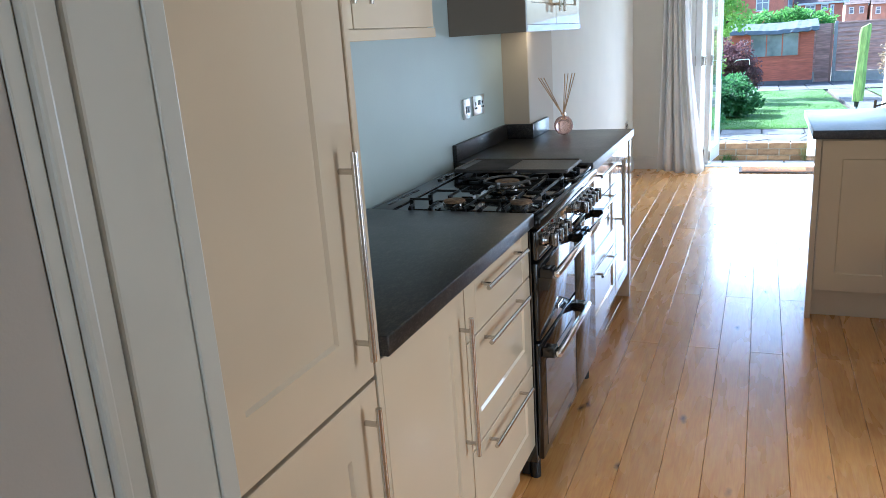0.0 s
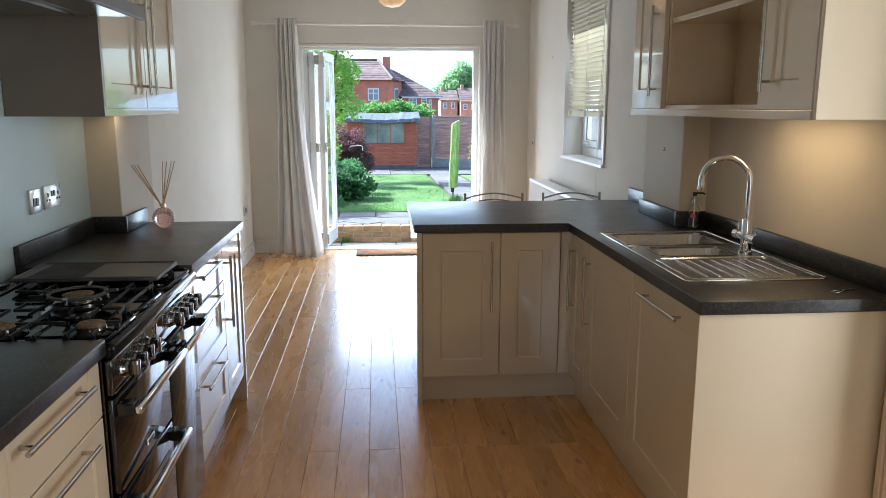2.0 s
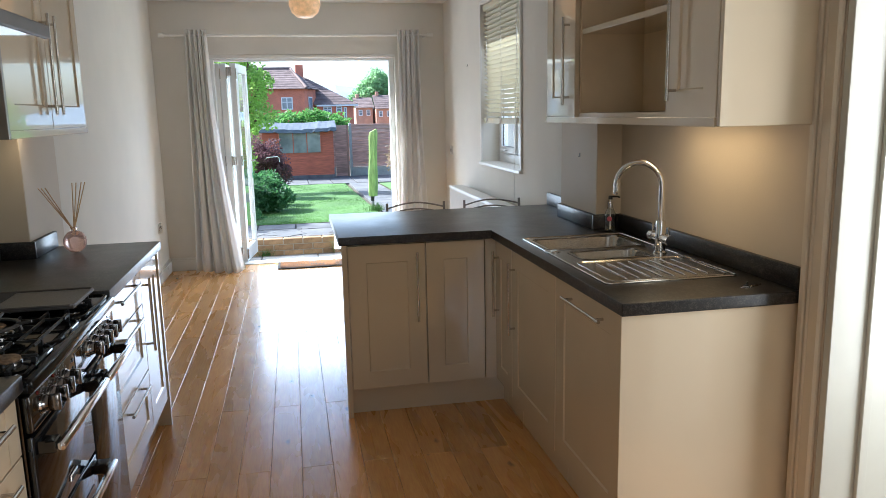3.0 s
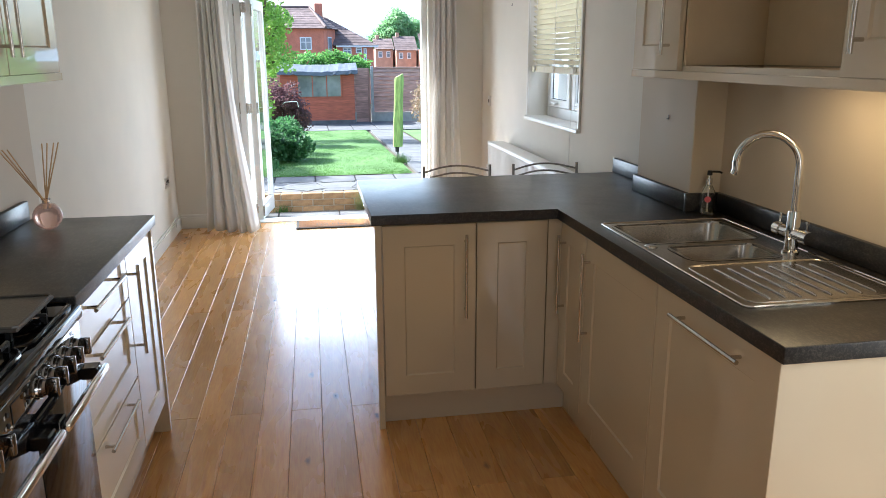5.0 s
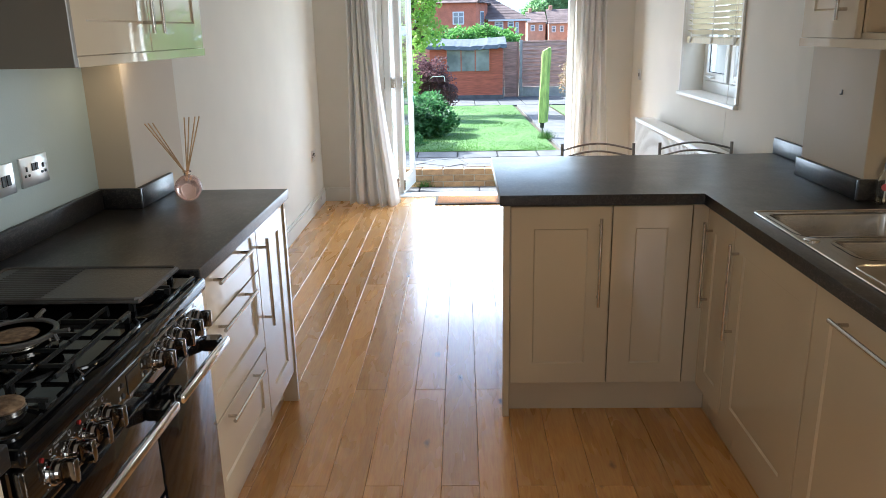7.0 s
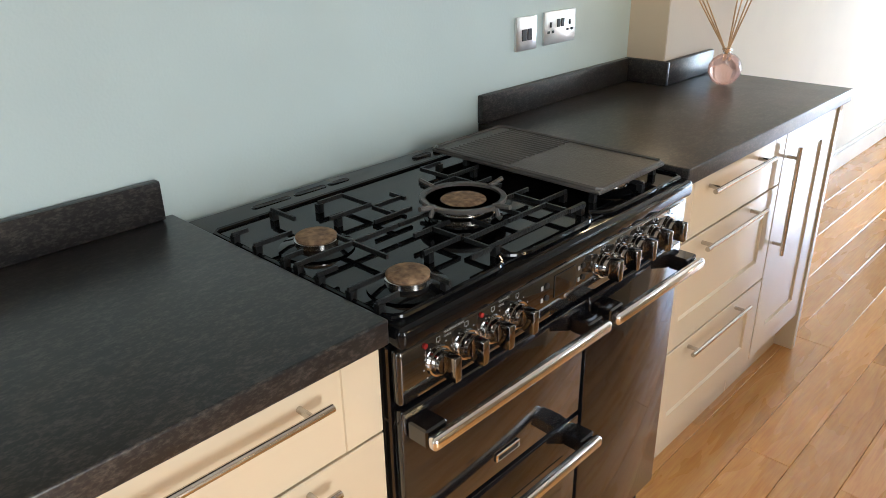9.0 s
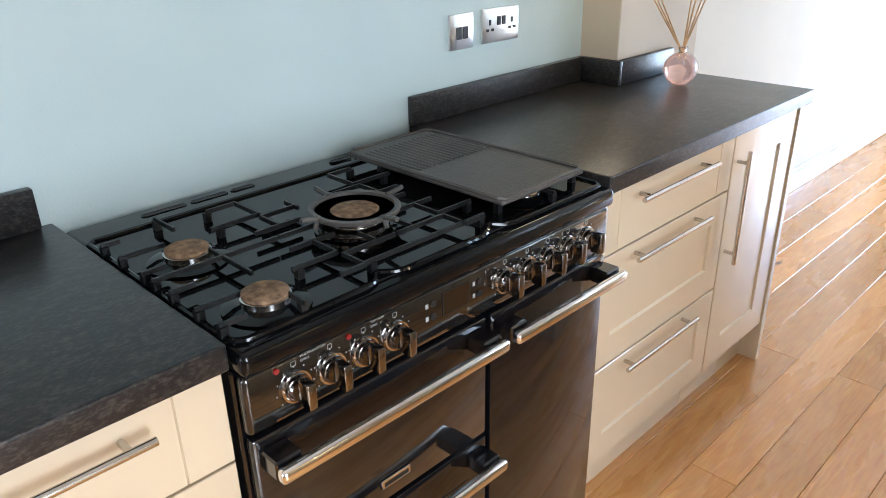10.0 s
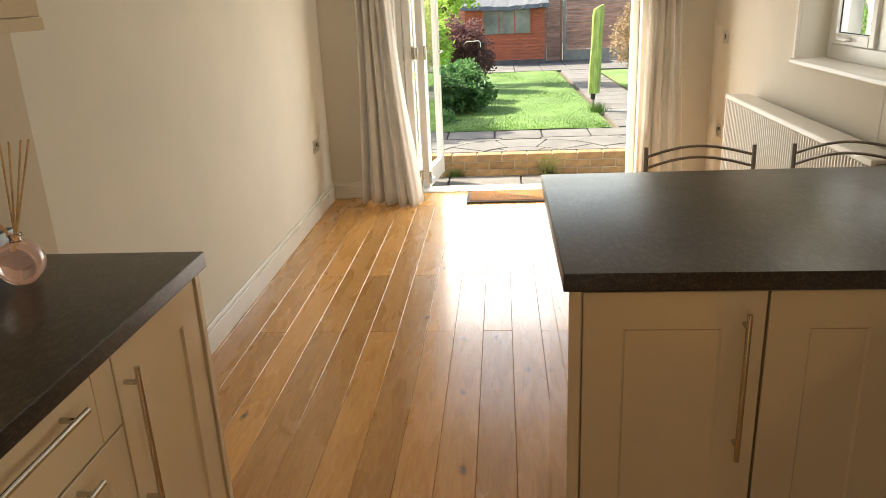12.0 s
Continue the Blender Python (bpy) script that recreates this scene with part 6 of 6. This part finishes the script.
def crown_mesh(name, blobs, count, size, material, seed):
    """Many small folded leaves gathered in uneven clumps."""
    r = random.Random(seed)
    verts, faces = [], []
    total = sum(b[3] * b[4] * b[5] for b in blobs)
    for cx, cy, cz, rx, ry, rz in blobs:
        for _ in range(int(count * rx * ry * rz / total)):
            while True:
                p = Vector((r.uniform(-1, 1), r.uniform(-1, 1), r.uniform(-1, 1)))
                if 0.25 < p.length < 1:
                    break
            p = p.normalized() * (p.length ** 0.4) * (0.76 + 0.5 * noise.noise((p.x * 2.3 + seed, p.y * 2.3, p.z * 2.3 + cx)))
            c = Vector((cx + p.x * rx, cy + p.y * ry, cz + p.z * rz))
            d = Vector((r.gauss(0, 1), r.gauss(0, 1), r.gauss(0, 0.7) - 0.1)).normalized()
            s = d.orthogonal().normalized()
            s.rotate(Matrix.Rotation(r.uniform(0, 6.28), 3, d))
            l = size * r.uniform(0.6, 1.3)
            n = len(verts)
            up = d.cross(s) * l * 0.12
            verts += [tuple(c), tuple(c + d * l * 0.5 + s * l * 0.3 + up), tuple(c + d * l), tuple(c + d * l * 0.5 - s * l * 0.3 + up)]
            faces += [(n, n + 1, n + 2), (n, n + 2, n + 3)]
    me = bpy.data.meshes.new(name)
    me.from_pydata(verts, [], faces)
    me.materials.append(material)
    return me


M_BARK = mat("bark", (0.12, 0.085, 0.055), 0.9, vary=0.3, scale=12, stretch=(3, 3, 0.5), bump=0.8, bscale=40)


def plant(name, at, label, category, blobs, count, size, material, seed, height):
    t = thing(name, at, label, category)
    bm = bmesh.new()
    r = random.Random(seed)
    tube(bm, [at, (at[0] + r.uniform(-0.03, 0.03), at[1], at[2] + height * 0.5), (at[0], at[1] + 0.02, at[2] + height)], [height * 0.05, height * 0.038, height * 0.015], 8)
    for b in blobs:
        tube(bm, [(at[0], at[1], at[2] + height * r.uniform(0.2, 0.6)), ((at[0] + b[0]) / 2, (at[1] + b[1]) / 2, (at[2] + height * 0.5 + b[2]) / 2 + 0.02), b[:3]], [height * 0.025, height * 0.018, height * 0.006], 6)
    part("trunk", bm, M_BARK, t)
    me = crown_mesh("crown", blobs, count, size, material, seed)
    ob = new("crown", me)
    ob.parent = t
    ob.matrix_parent_inverse = t.matrix_basis.inverted()
    return t


M_L1 = leaf_mat("dark_green_leaf", (0.062, 0.15, 0.05))
M_L2 = leaf_mat("purple_leaf", (0.12, 0.06, 0.065))
M_L3 = leaf_mat("yellow_green_leaf", (0.28, 0.41, 0.09))
M_L4 = leaf_mat("mid_green_leaf", (0.12, 0.26, 0.06))
# far tree's leaves are paled, distance haze put into their green
M_L5 = leaf_mat("hazed_green_leaf", (0.26, 0.4, 0.2))
plant("shrub", (-0.55, 12.0, 0.0), "rounded dark green evergreen shrub beside the lawn", "shrub",
      [(-0.50, 12.0, 0.34, 0.52, 0.6, 0.30), (-0.2, 11.85, 0.30, 0.28, 0.35, 0.22), (-0.75, 11.7, 0.22, 0.4, 0.5, 0.3), (-0.35, 12.2, 0.48, 0.3, 0.4, 0.2)], 9000, 0.062, M_L1, 31, 0.35)
plant("shrub", (-0.6, 10.9, 0.05), "low straggling green shrub at the patio edge", "shrub",
      [(-0.62, 10.95, 0.15, 0.28, 0.3, 0.16), (-0.9, 10.8, 0.3, 0.35, 0.35, 0.3)], 2400, 0.05, M_L1, 32, 0.2)
plant("shrub", (-0.5, 14.4, 0.0), "dark purple-leaved shrub beside the shed", "shrub",
      [(-0.38, 14.4, 0.72, 0.36, 0.45, 0.38), (-0.15, 14.3, 0.5, 0.22, 0.35, 0.3), (-0.7, 14.5, 0.7, 0.45, 0.5, 0.45)], 7000, 0.05, M_L2, 33, 0.8)
plant("tree", (-1.0, 15.8, -0.02), "young tree with yellow-green leaves by the lawn", "tree",
      [(-0.75, 15.9, 2.0, 0.5, 0.6, 0.55), (-0.5, 15.7, 1.5, 0.35, 0.4, 0.35), (-1.1, 16.0, 2.6, 0.6, 0.6, 0.6), (-0.45, 15.9, 2.15, 0.3, 0.4, 0.3), (-0.9, 15.6, 1.2, 0.45, 0.45, 0.35), (-0.62, 15.7, 2.75, 0.3, 0.4, 0.35)], 4600, 0.085, M_L3, 34, 2.0)
plant("shrub", (-0.85, 13.2, 0.0), "lime-green shrub behind the evergreen", "shrub",
      [(-0.72, 13.2, 0.75, 0.22, 0.35, 0.5), (-0.95, 13.3, 0.8, 0.35, 0.4, 0.6)], 3000, 0.06, M_L3, 35, 0.6)
plant("hedge", (0.7, 24.0, -0.6), "leafy green hedge behind the shed", "hedge",
      [(0.0, 24, 1.2, 0.6, 0.6, 0.5), (0.8, 24, 1.25, 0.6, 0.6, 0.52), (1.4, 24, 1.1, 0.5, 0.6, 0.5), (-0.8, 24, 1.1, 0.6, 0.6, 0.6)], 7000, 0.11, M_L4, 36, 1.5)
plant("shrub", (2.1, 14.5, 0.0), "dry pale flowering shrub beside the path", "shrub",
      [(2.05, 14.8, 0.65, 0.3, 0.5, 0.45), (2.3, 15.1, 0.85, 0.4, 0.5, 0.55)], 3000, 0.05, leaf_mat("dry_leaf", (0.25, 0.18, 0.115)), 37, 0.6)
plant("shrub", (2.0, 12.6, 0.0), "low green plants in the path-side bed", "shrub",
      [(2.2, 12.9, 0.12, 0.22, 0.6, 0.2), (2.3, 13.7, 0.25, 0.35, 0.5, 0.3), (2.35, 14.3, 0.42, 0.32, 0.4, 0.34)], 3600, 0.05, M_L4, 38, 0.25)
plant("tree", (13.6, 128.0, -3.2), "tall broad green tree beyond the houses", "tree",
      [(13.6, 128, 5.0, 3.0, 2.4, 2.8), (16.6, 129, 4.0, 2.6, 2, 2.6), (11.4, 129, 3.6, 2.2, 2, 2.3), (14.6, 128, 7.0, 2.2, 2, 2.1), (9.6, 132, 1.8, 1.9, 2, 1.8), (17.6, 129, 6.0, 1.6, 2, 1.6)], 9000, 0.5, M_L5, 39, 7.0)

# houses beyond the fence
def window(parent, x0, x1, z0, z1, y, bars=1):
    w = part("window", boxes(((x0, y - 0.06, z0), (x1, y - 0.02, z1))), M_UPVC, parent)
    part("pane", boxes(((x0 + 0.1, y - 0.075, z0 + 0.1), (x1 - 0.1, y - 0.065, z1 - 0.1))), M_PANE, w)
    for k in range(bars):
        x = x0 + (x1 - x0) * (k + 1) / (bars + 1)
        part("glazing_bar", boxes(((x - 0.04, y - 0.09, z0 + 0.1), (x + 0.04, y - 0.076, z1 - 0.1))), M_UPVC, w)
    part("glazing_bar", boxes(((x0 + 0.1, y - 0.09, z0 + (z1 - z0) * 0.58), (x1 - 0.1, y - 0.076, z0 + (z1 - z0) * 0.58 + 0.06))), M_UPVC, w)


def tiled(parent, eave_a, eave_b, top_a, top_b, courses, name="tile_course"):
    """A roof slope of overlapping courses between the eave line and the ridge line."""
    ea, eb, ta, tb = (Vector(p) for p in (eave_a, eave_b, top_a, top_b))
    nrm = (eb - ea).cross(ta - ea).normalized()
    if nrm.z < 0:
        nrm = -nrm
    for k in range(courses):
        a, b = k / courses, (k + 1) / courses
        p0, p1, q0, q1 = ea.lerp(ta, a), eb.lerp(tb, a), ea.lerp(ta, b), eb.lerp(tb, b)
        bm = bmesh.new()
        vs = [bm.verts.new(p) for p in (p0 + nrm * 0.055, p1 + nrm * 0.055, q1 + nrm * 0.03, q0 + nrm * 0.03, p0, p1)]
        for q in ((0, 1, 2, 3), (4, 5, 1, 0)):
            bm.faces.new([vs[i] for i in q])
        part(name, bm, M_TILE, parent)


h1 = thing("house", (-2.0, 79, -3.2), "red brick house with a hipped tile roof and white windows", "house", "houses beyond the garden")
bm = bmesh.new()
prism(bm, [(-8.0, 75), (1.52, 75), (2.66, 78.4), (2.66, 84), (-8.0, 84)], -3.3, 4.0)
part("wall", bm, M_REDBRICK, h1)
rf = part("roof", boxes(((-8.2, 75.6, 3.95), (2.3, 83.6, 4.05))), M_TILE, h1, "clay tile roof")
tiled(rf, (-8.4, 74.6, 3.95), (1.7, 74.6, 3.95), (-4.0, 79.5, 6.05), (0.3, 79.5, 6.05), 9)
tiled(rf, (1.7, 74.6, 3.95), (3.0, 78.4, 3.95), (0.3, 79.5, 6.05), (0.3, 79.5, 6.05), 9)
tiled(rf, (3.0, 78.4, 3.95), (3.0, 84.4, 3.95), (0.3, 79.5, 6.05), (0.3, 79.6, 6.05), 9)
bm = bmesh.new()
tube(bm, [(1.72, 74.6, 4.05), (0.3, 79.5, 6.15), (-4.0, 79.5, 6.15)], 0.14, 6)
part("ridge", bm, M_TILE, rf)
window(h1, -0.72, 0.36, 2.03, 3.2, 75)
window(h1, -4.3, -2.9, 2.0, 3.2, 75, 2)
sw = part("window", boxes(((0, -0.06, 1.85), (1.2, -0.02, 3.25))), M_UPVC, h1)
pn = part("pane", boxes(((0.12, -0.09, 1.97), (1.08, -0.065, 3.13))), M_PANE, sw)
ang = math.atan2(3.4, 1.14)
for o in (sw, pn):
    o.data.transform(Matrix.Translation((1.85, 75.98, 0)) @ Matrix.Rotation(ang, 4, "Z"))
part("chimney", boxes(((0.8, 81, 4.5), (1.6, 81.8, 6.6)), bevel=0.05), M_REDBRICK, h1)
h2 = thing("house", (4.6, 80, -3.2), "lower red brick house wing with a long tile roof", "house", "houses beyond the garden")
part("wall", boxes(((2.68, 77.6, -3.3), (6.35, 85, 2.42))), M_REDBRICK, h2)
rf2 = part("roof", boxes(((2.7, 77.9, 2.421), (6.3, 84.9, 2.5))), M_TILE, h2, "brown tile roof")
tiled(rf2, (2.45, 77.3, 2.45), (6.75, 77.3, 2.45), (1.5, 82, 5.35), (1.7, 82, 5.35), 11)
tiled(rf2, (6.75, 77.3, 2.45), (6.75, 85.3, 2.45), (1.7, 82, 5.35), (1.7, 82.2, 5.35), 11)
part("fascia", boxes(((2.68, 77.25, 2.30), (6.8, 77.35, 2.46))), M_UPVC, rf2, "white gutter board")
window(h2, 3.33, 4.18, 1.5, 2.28, 77.6)
window(h2, 4.6, 5.2, 1.72, 2.3, 77.6, 0)
window(h2, 5.36, 5.66, 0.9, 2.2, 77.6, 0)
# orange brick lightened so its colour carries the haze of distance
M_FARBRICK = mat("hazed_orange_brick", (0.55, 0.3, 0.2), 0.9, vary=0.12, scale=1.2)
for x, w, d, ev, rg in ((10.0, 2.6, 118, 2.4, 4.0), (12.9, 3.0, 116, 2.2, 4.3), (16.2, 4.5, 112, 2.3, 4.6)):
    hh = thing("house", (x + w / 2, d + 3, -3.2), "distant red brick terrace house with a chimney", "house", "houses beyond the garden")
    part("wall", boxes(((x, d, -3.3), (x + w, d + 7, ev))), M_FARBRICK, hh)
    r3 = part("roof", boxes(((x + 0.02, d + 0.2, ev + 0.001), (x + w - 0.02, d + 6.8, ev + 0.08))), M_TILE, hh, "weathered tile roof")
    tiled(r3, (x - 0.2, d - 0.3, ev), (x + w + 0.2, d - 0.3, ev), (x - 0.2, d + 3.5, rg), (x + w + 0.2, d + 3.5, rg), 7)
    part("chimney", boxes(((x + 0.3, d + 3.2, rg - 0.4), (x + 0.8, d + 3.7, rg + 0.55)), bevel=0.04), M_FARBRICK, hh)
    for k in range(2):
        window(hh, x + 0.4 + 1.2 * k, x + 1.0 + 1.2 * k, ev - 1.2, ev - 0.3, d, 0)
bm = bmesh.new()
base, top = [], []
for k in range(41):
    x = -400 + 22 * k
    h = 24 + 12 * math.sin(x * 0.011 + 1.0) + 5 * math.sin(x * 0.031)
    base.append(bm.verts.new((x, 900, -6)))
    top.append(bm.verts.new((x, 1050, h)))
for k in range(40):
    bm.faces.new((base[k], base[k + 1], top[k + 1], top[k]))
struct("backdrop", bm, mat("hazy_hill", (0.3, 0.37, 0.42), 1.0, vary=0.1, scale=0.02), "hazy blue-green hill on the skyline", "hill")
plant("hedge", (4.7, 15.0, 0.0), "tall clipped green boundary hedge along the garden", "hedge",
      [(4.7, 9.6 + 1.15 * k, 1.0, 0.55, 0.9, 1.15) for k in range(10)], 16000, 0.1, M_L4, 41, 1.6)
# unseen tree, put beside the view only to cast dappled shade
plant("tree", (-2.9, 11.6, 0.0), "leafy tree added out of view to shade the patio and lawn", "tree",
      [(-2.7, 11.4, 2.3, 0.7, 0.7, 0.5), (-2.2, 11.1, 2.0, 0.45, 0.5, 0.35), (-3.1, 12.2, 2.7, 0.6, 0.7, 0.5), (-2.6, 12.9, 2.2, 0.5, 0.6, 0.35), (-3.3, 10.9, 2.0, 0.55, 0.6, 0.45)], 5200, 0.1, M_L3, 42, 2.1)
rod_ob = thing("bent_rod", (-0.45, 14.42, 0.0), "white bent metal rod standing in the purple shrub", "metal rod")
bm = bmesh.new()
tube(bm, [(-0.45, 14.42, 0.0), (-0.45, 14.38, 0.7), (-0.375, 13.9, 0.78), (-0.2, 13.86, 0.792), (-0.175, 13.86, 0.775), (-0.168, 13.86, 0.70)], 0.006, 8)
part("rod", bm, M_UPVC, rod_ob, smooth=True)
